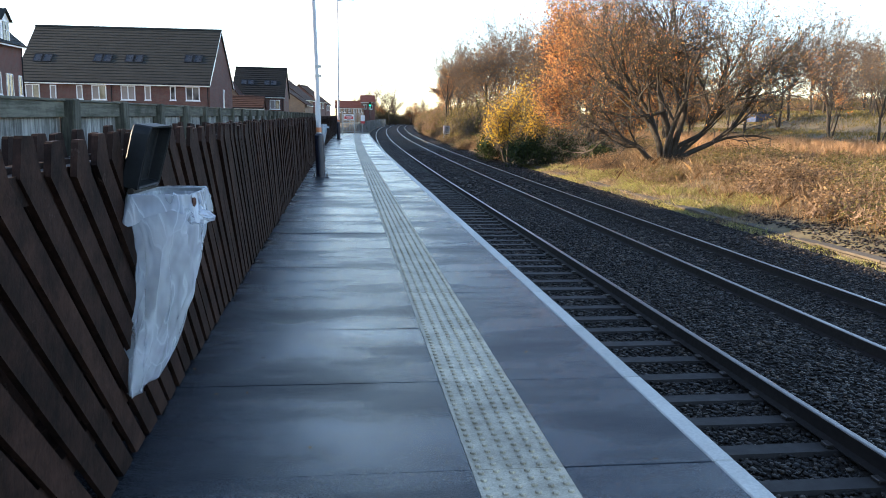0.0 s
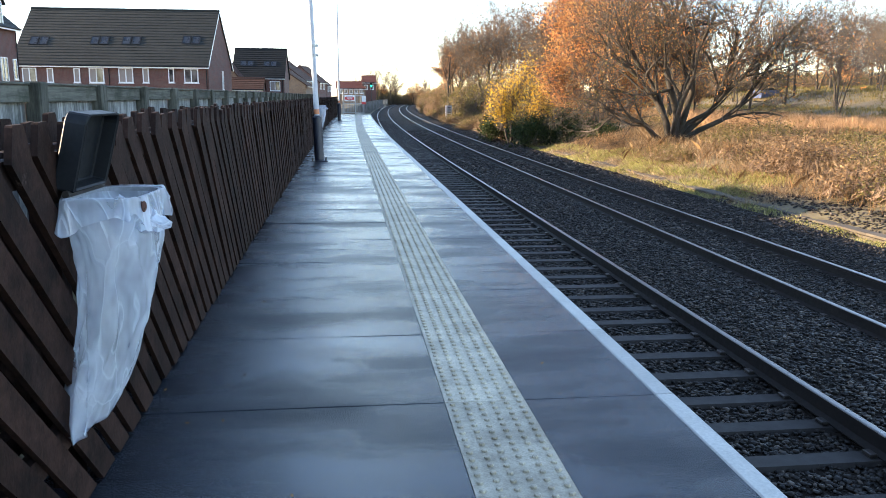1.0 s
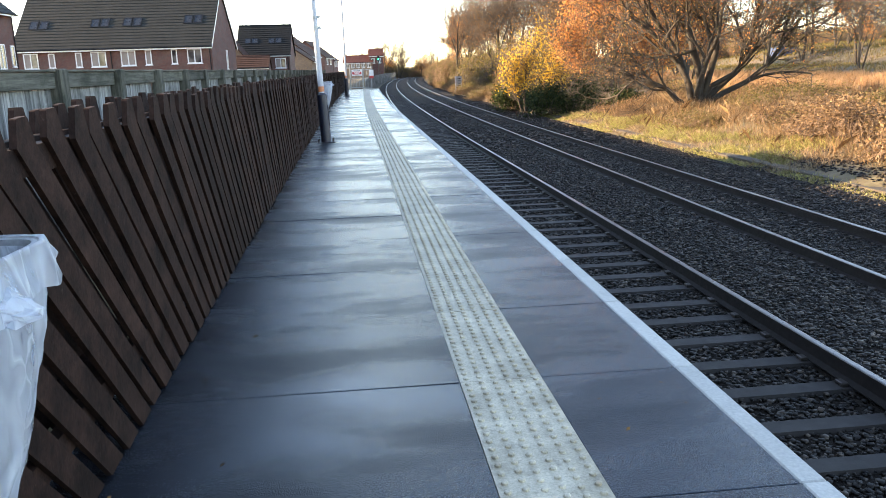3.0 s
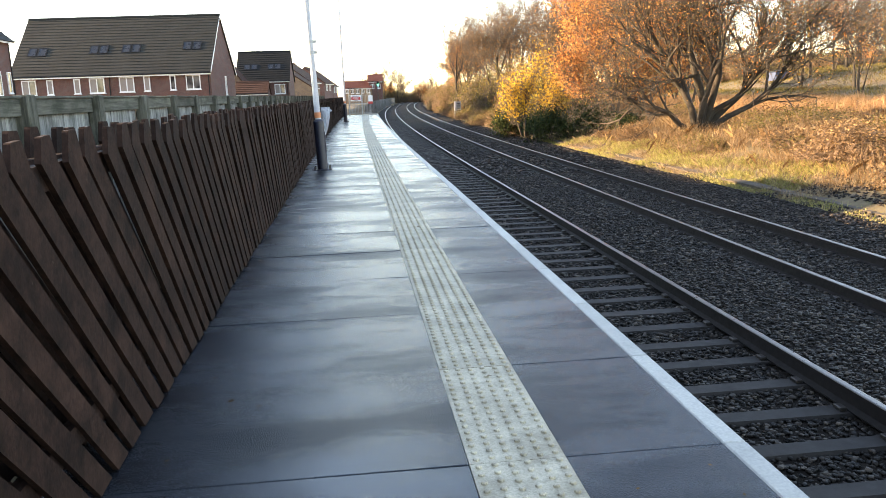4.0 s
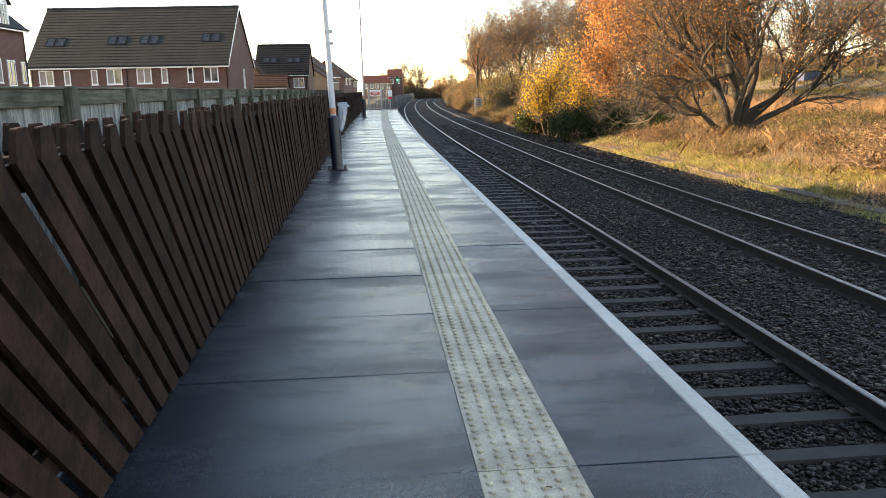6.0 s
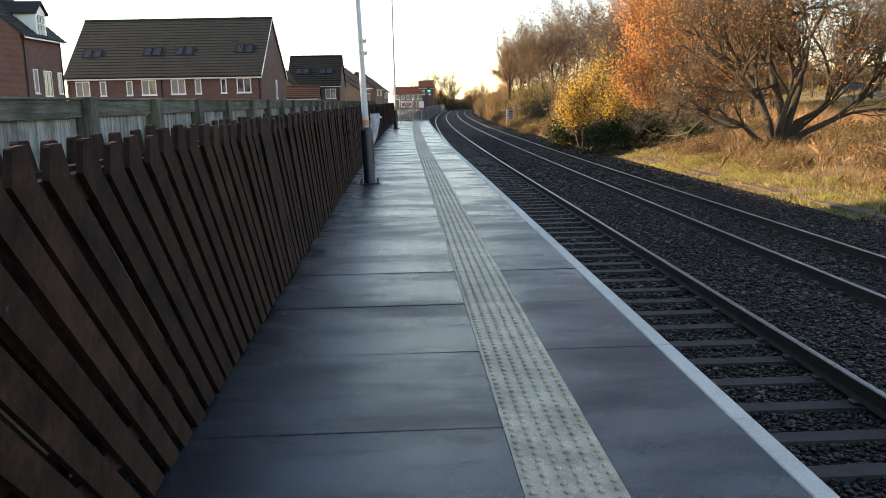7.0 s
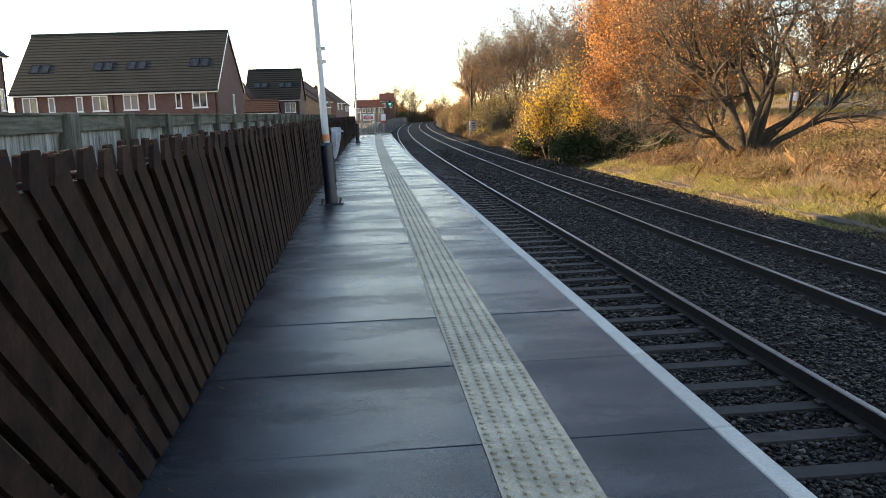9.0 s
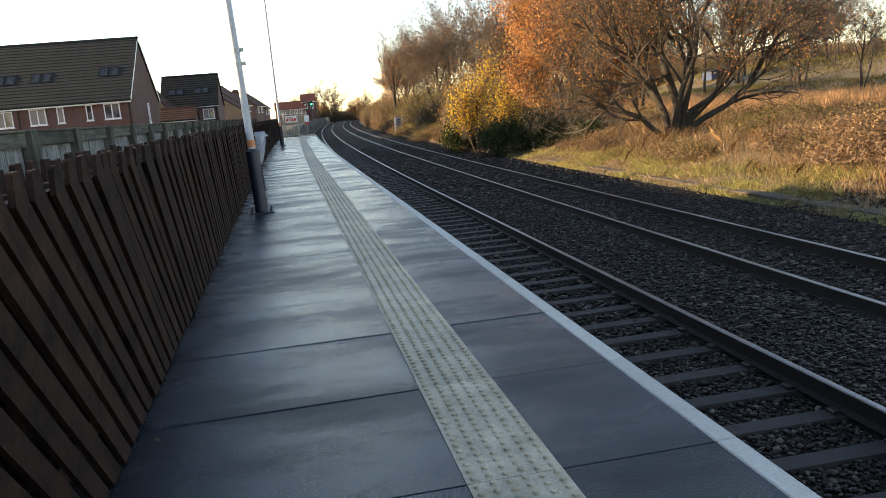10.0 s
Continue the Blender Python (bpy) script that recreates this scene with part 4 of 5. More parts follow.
# house with a dormer whose side faces the line
tall = house("red brick house with white dormer and steep grey roof", pose(-18.8, 44.1, -0.38, 0, 0, 90) @ Matrix.Diagonal((0.75, 0.75, 0.75, 1)), 5.9, 11.0, 7.35, 12.2, courses=18,
             front=[(1.5, 3.4, 0.62, 1.6, 1, (0,)), (3.3, 3.2, 1.15, 1.75, 2, ()), (5.2, 3.4, 0.62, 1.5, 1, ())], pipes=[0.2, 5.75])
part("plinth", Mesh().box(0.01, 5.89, 0.01, 10.99, -1.4, -0.002), M_BRICK, tall)
dm = Mesh().prism([(-0.75, 7.2), (0.75, 7.2), (0.75, 8.75), (0.0, 9.4), (-0.75, 8.75)], "y", -0.12, 2.6)
dormer = part("dormer", dm, M_UPVC, tall, "white clad dormer", at=pose(2.9, 0, 0))
dr = Mesh()
for s in (-1, 1):
    dr.add([(s * 0.95, -0.3, 8.62), (0, -0.3, 9.45), (0, 2.7, 9.45), (s * 0.95, 2.7, 8.62), (s * 0.95, -0.3, 8.72), (0, -0.3, 9.55), (0, 2.7, 9.55), (s * 0.95, 2.7, 8.72)],
           [(0, 1, 2, 3), (7, 6, 5, 4), (0, 4, 5, 1), (1, 5, 6, 2), (2, 6, 7, 3), (3, 7, 4, 0)])
part("dormer_roof", dr, M_ROOF, dormer)
part("pane", Mesh().box(-0.45, 0.45, -0.16, -0.125, 7.3, 8.6), M_PANE, dormer)
part("glazing_bar", Mesh().box(-0.03, 0.03, -0.19, -0.162, 7.3, 8.6).box(-0.45, 0.45, -0.19, -0.162, 8.0, 8.06), M_UPVC, dormer)

# added house, never in view: sized and placed to cast shade on the near verge
house("added small red brick house, unseen, that shades the near verge", pose(-16.0, 21.6, -0.9, 0, 0, 90), 4.6, 8.0, 3.7, 7.1, courses=12,
      front=[(1.5, 1.9, 1.2, 1.4, 2, ()), (3.6, 1.9, 0.7, 1.4, 1, ())], pipes=[0.2, 4.4])
house("red brick house with dark slate-grey roof, further off", pose(-13.4, 95.6, -1.0), 5.9, 8.5, 4.65, 7.9, roof=M_ROOFDARK, courses=14,
      front=[(3.4, 2.9, 0.5, 1.2, 1, ()), (4.85, 2.95, 1.2, 1.1, 2, (0,))], skylights=[(1.5, 0.42), (4.2, 0.42)], pipes=[0.2, 5.7])
house("buff brick house with gable towards the platform, further off", pose(-11.7, 90.0, -1.0, 0, 0, 90), 5.0, 4.7, 4.0, 7.0, M_BRICKTAN, M_ROOFBROWN, 12)
house("low brick garage with brown tiled roof", pose(-12.4, 87.5, -1.0), 3.2, 3.0, 3.2, 4.2, M_BRICK, M_ROOFBROWN, 6)
for i, (x, y, ln, dp, ev, rg, mw, mr, rz) in enumerate([
        (-6.9, 128, 9.0, 8.0, 4.6, 7.6, M_BRICKTAN, M_ROOFBROWN, 82), (-6.1, 118, 6.0, 6.0, 3.6, 5.6, M_BRICKTAN, M_ROOFBROWN, 84), (-5.6, 160, 8.0, 7.5, 4.8, 7.8, M_BRICK, M_ROOFBROWN, 80),
        (-4.3, 175, 8.0, 7.0, 4.4, 7.1, M_BRICK, M_ROOFBROWN, 84)]):
    house("distant gabled brick house on the estate", pose(x, y, -0.6, 0, 0, rz), ln, dp, ev, rg, mw, mr, 10, front=[(2.2, ev - 1.5, 1.2, 1.1, 2, ()), (5.4, ev - 1.5, 1.2, 1.1, 2, ())] if ln > 7 else ())
house("distant long low terrace with red tiled roof", pose(-2.4, 196, -0.6), 7.0, 8.0, 3.9, 5.5, M_BRICKTAN, M_ROOFRED, 9, front=[(1.0 + 1.25 * i, 2.6, 0.8, 1.0, 2, ()) for i in range(5)])
house("distant taller brick block with red tiled roof", pose(3.9, 197, -0.6), 3.4, 8.0, 5.4, 7.0, M_BRICK, M_ROOFRED, 8, front=[(0.9, 3.6, 0.8, 1.1, 2, ()), (2.4, 3.6, 0.8, 1.1, 2, ())])
shed = thing("blue_shed", "small blue metal shed beyond the field", "shed", pose(63.5, 114.7, ground_z(63.5, 114.7) - 0.1, 0, 0, 4) @ Matrix.Diagonal((1.0, 1.0, 0.5, 1)))
part("body", Mesh().box(-1.6, 1.6, -1.2, 1.2, -0.3, 2.2), plain("blue_sheet", (0.022, 0.040, 0.10), (0.035, 0.062, 0.14), 3.0, 0.6), shed, bevel=0.03)
part("roof", Mesh().prism([(-1.8, 2.2), (1.8, 2.2), (1.8, 2.3), (0, 2.75), (-1.8, 2.3)], "y", -1.35, 1.35), M_ROOF, shed)


# ---- plants ----
def tubes(segs, sides):
    """Frustums for rows of (a, b, r0, r1)."""
    s = np.array(segs, float).reshape(-1, 8)
    a, b, r0, r1 = s[:, :3], s[:, 3:6], s[:, 6], s[:, 7]
    d = b - a
    d /= np.linalg.norm(d, axis=1, keepdims=True) + 1e-9
    h = np.where(np.abs(d[:, 2:3]) < 0.9, [[0, 0, 1.0]], [[1.0, 0, 0]])
    u = np.cross(d, h)
    u /= np.linalg.norm(u, axis=1, keepdims=True) + 1e-9
    w = np.cross(d, u)
    ang = np.arange(sides) * 2 * np.pi / sides
    ring = u[:, None] * np.cos(ang)[None, :, None] + w[:, None] * np.sin(ang)[None, :, None]
    v = np.concatenate([a[:, None] + ring * r0[:, None, None], b[:, None] + ring * r1[:, None, None]], 1).reshape(-1, 3)
    i = np.arange(sides)
    j = (i + 1) % sides
    f = np.stack([i, j, sides + j, sides + i], 1)[None] + (2 * sides * np.arange(len(s)))[:, None, None]
    return v, f.reshape(-1, 4)


def limb(rng, p, d, length, r, level, last, segs, tips, cfg):
    """Grows one limb and its children."""
    steps = 5 if level == 0 else 4
    for i in range(steps):
        d = d + rng.normal(0, cfg["wiggle"], 3) + np.array([0, 0, cfg["up"] if level < 2 else cfg["up"] * 0.5])
        d /= np.linalg.norm(d)
        q = p + d * length / steps
        r1 = r * (0.86 if i < steps - 1 else 0.7)
        segs.append((*p, *q, r, r1))
        p, r = q, r1
        if level < last and i >= (cfg["bare"] if level == 0 else 0):
            for _ in range(cfg["kids"][min(level, 2)]):
                a = rng.normal(0, 1, 3)
                a -= a.dot(d) * d
                a /= np.linalg.norm(a) + 1e-9
                ang = rng.uniform(0.45, 1.0) * cfg["fan"]
                limb(rng, p, d * math.cos(ang) + a * math.sin(ang), length * rng.uniform(0.45, 0.72), r * rng.uniform(0.45, 0.65), level + 1, last, segs, tips, cfg)
        if level >= last - 1:
            tips.append((*p, *d))
    return segs, tips


def leaves(rng, centres, n, spread, size, mat, name="leaves"):
    """Loose leaves round the given points: small bent quads turned every way."""
    c = centres[rng.integers(0, len(centres), n)] + rng.normal(0, spread, (n, 3))
    a, b = rng.normal(0, 1, (n, 3)), rng.normal(0, 1, (n, 3))
    a /= np.linalg.norm(a, axis=1, keepdims=True)
    b -= (a * b).sum(1, keepdims=True) * a
    b /= np.linalg.norm(b, axis=1, keepdims=True)
    s = size * rng.uniform(0.55, 1.3, (n, 1))
    v = np.stack([c - a * s, c - b * s * 0.55, c + a * s, c + b * s * 0.55], 1).reshape(-1, 3)
    return fast_mesh(name, v, np.arange(4 * n).reshape(-1, 4), mat)


def twigs(rng, tips, per, length, width, mat, name="twigs"):
    """Fine twigs: long thin triangles out of the branch ends."""
    t = np.repeat(np.array(tips), per, 0)
    n = len(t)
    p, d = t[:, :3] + rng.normal(0, 0.06, (n, 3)), t[:, 3:] + rng.normal(0, 0.55, (n, 3))
    d /= np.linalg.norm(d, axis=1, keepdims=True)
    w = np.cross(d, rng.normal(0, 1, (n, 3)))
    w /= np.linalg.norm(w, axis=1, keepdims=True)
    ln = length * rng.uniform(0.4, 1.2, (n, 1))
    v = np.stack([p - w * width, p + w * width, p + d * ln], 1).reshape(-1, 3)
    return fast_mesh(name, v, np.arange(3 * n).reshape(-1, 3), mat)


def tree(name, label, category, m, seed, stems, last, cfg, leaf=(), twig=(3, 0.5, 0.012), twig_mat=None, group=""):
    """stems: (offset, direction, length, radius); leaf: (count, spread, size, material, lowest, highest)."""
    rng = np.random.default_rng(seed)
    segs, tips = [], []
    for off, d, ln, r in stems:
        d = np.array(d, float)
        limb(rng, np.array(off, float), d / np.linalg.norm(d), ln, r, 0, last, segs, tips, cfg)
    t = thing(name, label, category, m, group)
    big = [s for s in segs if s[6] > 0.035]
    small = [s for s in segs if s[6] <= 0.035]
    v, f = tubes(big, 7)
    part("trunk", fast_mesh("trunk", v, f, M_BARK, True), None, t)
    if small:
        v, f = tubes(small, 3)
        tagged(part("branch_mass", fast_mesh("branch_mass", v, f, twig_mat or M_TWIG, True), None, t), kind="stuff")
    tagged(part("twig_mass", twigs(rng, tips, twig[0], twig[1], twig[2], twig_mat or M_TWIG), None, t), kind="stuff")
    pts = np.array(tips)[:, :3]
    for count, spread, size, mat, lo, hi in leaf:
        sel = pts[(pts[:, 2] >= lo) & (pts[:, 2] <= hi)]
        if len(sel):
            part("crown", leaves(rng, sel, count, spread, size, mat), None, t)
    return t


def bush(name, label, m, seed, rx, ry, h, n_twig, n_leaf, leaf_mat, twig_mat, leaf_size=0.07, category="bush", group="", lobe_count=22):
    """An uneven mound of upright twigs with leaves held on lobes."""
    rng = np.random.default_rng(seed)
    q = lobe_count
    ang, out = rng.uniform(0, 6.283, q), rng.uniform(0, 1, q) ** 0.5
    lobes = np.stack([rx * 0.8 * out * np.cos(ang), ry * 0.8 * out * np.sin(ang), h * (0.85 - 0.45 * out ** 2) * rng.uniform(0.55, 1.0, q)], 1)
    k = rng.integers(0, q, n_twig)
    tipp = lobes[k] + rng.normal(0, 1, (n_twig, 3)) * np.array([rx, ry, h]) * 0.15
    tipp[:, 2] = np.clip(tipp[:, 2], 0.05, h * 1.1)
    base = tipp * np.array([0.85, 0.85, 0.0]) + rng.normal(0, 0.22, (n_twig, 3)) * np.array([1, 1, 0])
    s = rng.uniform(0.2, 0.75, (n_twig, 1))
    p = base + (tipp - base) * s
    w = np.cross(tipp - base, rng.normal(0, 1, (n_twig, 3)))
    w /= np.linalg.norm(w, axis=1, keepdims=True) + 1e-9
    v = np.stack([p - w * 0.009, p + w * 0.009, tipp], 1).reshape(-1, 3)
    t = thing(name, label, category, m, group)
    tagged(part("twig_mass", fast_mesh("twig_mass", v, np.arange(3 * n_twig).reshape(-1, 3), twig_mat), None, t), kind="stuff")
    stem = np.concatenate([base[:60], p[:60], np.full((60, 1), 0.03 * min(1, h / 3)), np.full((60, 1), 0.012 * min(1, h / 3))], 1)
    sv, sf = tubes(stem, 4)
    tagged(part("stem_mass", fast_mesh("stem_mass", sv, sf, M_BARK), None, t), kind="stuff")
    if n_leaf:
        part("crown", leaves(rng, tipp, n_leaf, 0.16 * h ** 0.5, leaf_size, leaf_mat), None, t)
    return t


TALL = dict(wiggle=0.09, up=0.10, kids=(2, 2, 1), fan=0.75, bare=2)

# the spreading tree on the bank
SPREAD = dict(wiggle=0.22, up=0.09, kids=(2, 2, 1), fan=1.0, bare=1)
tree("spreading_tree", "many-stemmed spreading tree with sparse brown autumn leaves", "tree", pose(13.1, 32.0, -0.35), 14,
     [((0, 0, 0), (-0.10, 0.1, 1), 5.8, 0.185), ((0.12, 0, 0), (0.24, -0.2, 1), 5.6, 0.160), ((-0.12, 0, 0), (-0.62, 0.2, 0.85), 4.8, 0.150), ((0.15, 0.1, 0), (0.55, 0.25, 0.9), 5.4, 0.150),
      ((-0.28, 0, 0), (-1.0, 0.05, 0.45), 3.2, 0.130), ((0.22, -0.05, 0), (0.95, 0.0, 0.58), 5.0, 0.135), ((0.1, 0.1, 0), (0.75, -0.35, 0.8), 4.8, 0.120), ((-0.1, -0.1, 0), (-0.32, -0.45, 0.95), 5.0, 0.125), ((0, 0.1, 0.1), (0.05, 0.6, 1.0), 5.2, 0.135)],
     3, SPREAD, [(11000, 0.22, 0.040, M_LEAF_BROWN, 1.2, 14), (5000, 0.25, 0.042, M_LEAF_OLIVE, 1.5, 14), (4500, 0.25, 0.045, M_LEAF_ORANGE, 2.0, 14)], (3, 0.5, 0.004), twig_mat=M_DARKTWIG)
# orange tree behind it
SLIM = dict(TALL, fan=0.6)
tree("orange_tree", "young tree in bright orange autumn leaf", "tree", pose(12.2, 41.0, -0.9) @ Matrix.Diagonal((0.95, 0.95, 0.95, 1)), 21,
     [((0, 0, 0), (0.16, 0, 1), 5.4, 0.16), ((-0.5, 0.3, 0), (0.10, 0.1, 1), 5.0, 0.14), ((0.4, -0.4, 0), (0.50, -0.15, 1), 3.8, 0.09), ((0.3, -0.2, 0.9), (0.85, -0.3, 0.5), 2.6, 0.06), ((-0.3, -0.2, 0.9), (-0.5, -0.3, 0.7), 2.2, 0.06)], 3, dict(SLIM, bare=1), [(30000, 0.30, 0.056, M_LEAF_ORANGE, 0.6, 14), (3500, 0.34, 0.055, M_LEAF_BROWN, 0.8, 14)], (3, 0.45, 0.007))
tree("orange_tree", "tall slender tree in dull orange autumn leaf", "tree", pose(14.2, 49.0, -0.6), 23,
     [((0, 0, 0), (0.0, 0, 1), 5.4, 0.14), ((0.5, 0.3, 0), (-0.1, 0.1, 1), 4.8, 0.12)], 3, SLIM, [(7000, 0.35, 0.075, M_LEAF_ORANGE, 1.0, 14), (4000, 0.35, 0.07, M_LEAF_BROWN, 1.0, 14)], (4, 0.5, 0.009))
# yellow saplings
YOUNG = dict(TALL, bare=0, fan=0.7, up=0.06)
tree("yellow_tree", "small tree in bright yellow autumn leaf beside the line", "tree", pose(8.8, 44.0, -0.95) @ Matrix.Diagonal((0.85, 0.85, 0.95, 1)), 35,
     [((0, 0, 0), (0.05, 0, 1), 2.7, 0.07), ((-0.2, 0.1, 0), (-0.3, 0, 1), 1.7, 0.06)], 3, YOUNG, [(4200, 0.24, 0.055, M_LEAF_YELLOW, 1.3, 9)], (2, 0.3, 0.008))
tree("yellow_tree", "lower yellow-leaved sapling beside the line", "tree", pose(10.3, 45.5, -0.95) @ Matrix.Diagonal((0.8, 0.8, 0.9, 1)), 37,
     [((0, 0, 0), (0.1, 0, 1), 2.1, 0.06), ((0.2, 0.1, 0), (0.5, 0.1, 1), 1.6, 0.05)], 3, YOUNG, [(3400, 0.24, 0.055, M_LEAF_YELLOW, 1.1, 9)], (2, 0.3, 0.008))
# dark ivy and brambles under them
for i, (x, y, rx, ry, h) in enumerate([(9.3, 40.5, 1.3, 1.2, 1.5), (10.9, 39.5, 1.3, 1.2, 1.7), (8.6, 46.5, 1.1, 1.8, 1.4), (12.3, 38.4, 1.1, 1.0, 1.3)]):
    bush("ivy_bush", "dense dark green ivy and holly bush in shade", pose(x, y, -1.0), 50 + i, rx, ry, h, 500, 5200, M_LEAF_IVY, M_TWIG, 0.07, group="ivy bushes")
for i, (x, y, rx, ry, h) in enumerate([(14.8, 37.5, 1.4, 1.0, 1.0), (11.4, 34.5, 0.9, 1.0, 0.7), (16.5, 33.0, 1.2, 0.9, 0.8), (15.5, 24.0, 1.2, 0.9, 0.75), (17.6, 20.5, 1.3, 0.8, 0.8), (13.8, 17.3, 1.0, 0.8, 0.6), (20.5, 27.5, 1.6, 1.0, 0.8), (15.0, 13.2, 1.1, 0.7, 0.65), (12.4, 24.6, 0.7, 0.7, 0.5), (26.0, 36.0, 2.0, 1.0, 0.9), (19.0, 38.0, 1.6, 1.0, 0.9)]):
    bush("bramble_clump", "withered bramble clump with dry brown leaves", pose(x, y, ground_z(x, y) - 0.05), 70 + i, rx, ry, h, 1600, 2600, M_WEED if i % 3 else M_LEAF_OLIVE, M_TWIGRED, 0.034, "brambles", "bramble clumps")
# hedge along the far side of the line
HEDGE = [bush("hedge_bush", lab, pose(x, y, -1.1), 90 + i, 2.2, 2.6, h * 1.45, 9000, nl, mt, tw, 0.09, "bush", "lineside hedge") for i, (x, y, h, nl, mt, tw, lab) in enumerate([
    (11.2, 52.0, 2.7, 6000, M_LEAF_OLIVE, M_TWIG, "olive green lineside bush with dead stems"),
    (12.0, 57.5, 3.3, 3000, M_LEAF_OLIVE, M_TWIGRED, "russet lineside bush with few green leaves"),
    (13.2, 64.0, 4.0, 1500, M_LEAF_BROWN, M_TWIGRED, "bare russet-brown lineside bush"),
    (12.6, 71.0, 3.2, 4500, M_LEAF_OLIVE, M_TWIG, "olive green lineside bush with dead stems")])]
_h = random.Random(9)
for i in range(52):
    y = 60 + i * 3.6
    x = 11.5 + bend(y) + _h.uniform(-0.5, 1.0) + (3.2 if i % 2 or y < 76 else 0)
    src = HEDGE[_h.choice((1, 2, 2, 3))]
    c = copy_thing(src, pose(x, y, -1.1, 0, 0, _h.uniform(0, 360)) @ Matrix.Diagonal((1.1, 1.1, (_h.uniform(0.75, 1.05) + (0.2 if i % 2 else 0)) * (1.0 if y < 100 else 0.8), 1)))
# bare trees behind the hedge
BARE = [tree("bare_tree", lab, "tree", pose(x, y, -0.9), 110 + i,
             [((0, 0, 0), (0, 0, 1), hh * 0.62, 0.17), ((0.2, 0.1, 0.4), (0.3, 0.1, 1), hh * 0.5, 0.1)], 3, TALL, [(nl, 0.35, 0.075, mt, 0.5, 20)], (5, 0.7, 0.008), group="bare trees behind the hedge")
        for i, (x, y, hh, nl, mt, lab) in enumerate([
            (15.0, 62.0, 8.6, 2400, M_LEAF_BROWN, "tall nearly bare tree with russet leaves below"),
            (19.0, 72.0, 10.0, 1200, M_LEAF_BROWN, "tall bare winter tree with fine twigs"),
            (17.5, 55.0, 7.6, 5500, M_LEAF_ORANGE, "slender tree with thin orange-brown leaves")])]
for i, (x, y, k, s) in enumerate([(11.6, 92, 1, 1.0), (15.5, 82, 0, 1.1), (18.0, 88, 1, 1.08), (21.5, 80, 1, 1.0), (22.0, 66, 0, 1.1), (24.5, 72, 1, 0.95), (25.0, 60, 2, 1.15), (27.5, 66, 1, 0.9), (20.0, 104, 1, 1.0), (13.4, 76, 0, 1.0), (13.6, 100, 2, 1.1), (21.5, 88, 0, 1.1), (14.0, 108, 1, 0.95), (17.5, 116, 0, 1.05), (23.5, 96, 1, 1.05), (26.0, 84, 0, 1.0), (30.0, 74, 1, 0.95),
                                    (47.0, 72.0, 1, 0.9), (56.0, 86.0, 2, 1.05), (42.0, 58.0, 1, 0.78), (38.0, 84.0, 2, 0.6), (66.0, 92.0, 1, 0.7), (31.0, 84.0, 0, 0.75), (36.0, 100.0, 1, 0.8), (74.0, 104.0, 0, 0.8), (50.0, 110.0, 1, 0.8), (86.0, 120.0, 1, 0.8), (60.0, 118.0, 0, 0.75),
                                    (58.0, 100.0, 1, 1.2), (64.0, 108.0, 0, 1.25), (70.0, 112.0, 1, 1.2), (76.0, 118.0, 1, 1.3), (52.0, 98.0, 0, 1.1), (82.0, 112.0, 0, 1.2), (46.0, 104.0, 1, 1.2), (90.0, 128.0, 1, 1.3), (41.0, 108.0, 0, 1.15), (34.0, 112.0, 1, 1.2),
                                    (10.5, 240, 2, 0.7), (15.0, 246, 0, 0.75), (20.0, 238, 2, 0.8), (25.0, 244, 1, 0.75), (6.5, 232, 1, 0.8), (9.0, 228, 1, 0.95), (13.0, 232, 1, 1.0), (3.5, 236, 0, 0.8), (30.0, 236, 0, 0.8)]):
    b = copy_thing(BARE[k], pose(x, y, ground_z(x, y) - 0.2, 0, 0, 57.0 * i) @ Matrix.Diagonal((s, s, s, 1)))
    b["label"] = BARE[k]["label"] if y < 110 and x < 30 else "distant bare tree beyond the field" if x > 30 else "distant autumn tree at the bend of the line"
# thickets along the far edge of the field and on the rise behind
for i in range(64):
    x = 24 + (i % 32) * 4.2 + _h.uniform(-1.8, 1.8)
    back = i // 32
    y = 132 + 0.2 * (x - 24) + _h.uniform(-5, 5) + 34 * back
    k = (1.5 + 0.6 * back)
    c = copy_thing(HEDGE[_h.choice((1, 2, 3))], pose(x, y, ground_z(x, y) - 0.15, 0, 0, _h.uniform(0, 360)) @ Matrix.Diagonal((k, k, _h.uniform(0.45, 0.8) * (1 + 0.5 * back), 1)))
    c["label"], c["group"] = "brown thicket at the far edge of the field", "field edge thicket"
# woods closing the view where the line bends away
for i in range(30):
    x = 1.5 + (i % 22) * 1.75 + _h.uniform(-0.8, 0.8)
    y = (250 if x > 12 else 236) + _h.uniform(-6, 6) + 14 * (i // 22)
    k = 1.15
    c = copy_thing(HEDGE[_h.choice((1, 2, 2, 3))], pose(x, y, ground_z(x, y) - 0.3, 0, 0, _h.uniform(0, 360)) @ Matrix.Diagonal((k, k, _h.uniform(0.65, 1.15), 1)))
    c["label"], c["group"] = "brown wood closing the view at the bend", "woods at the bend"
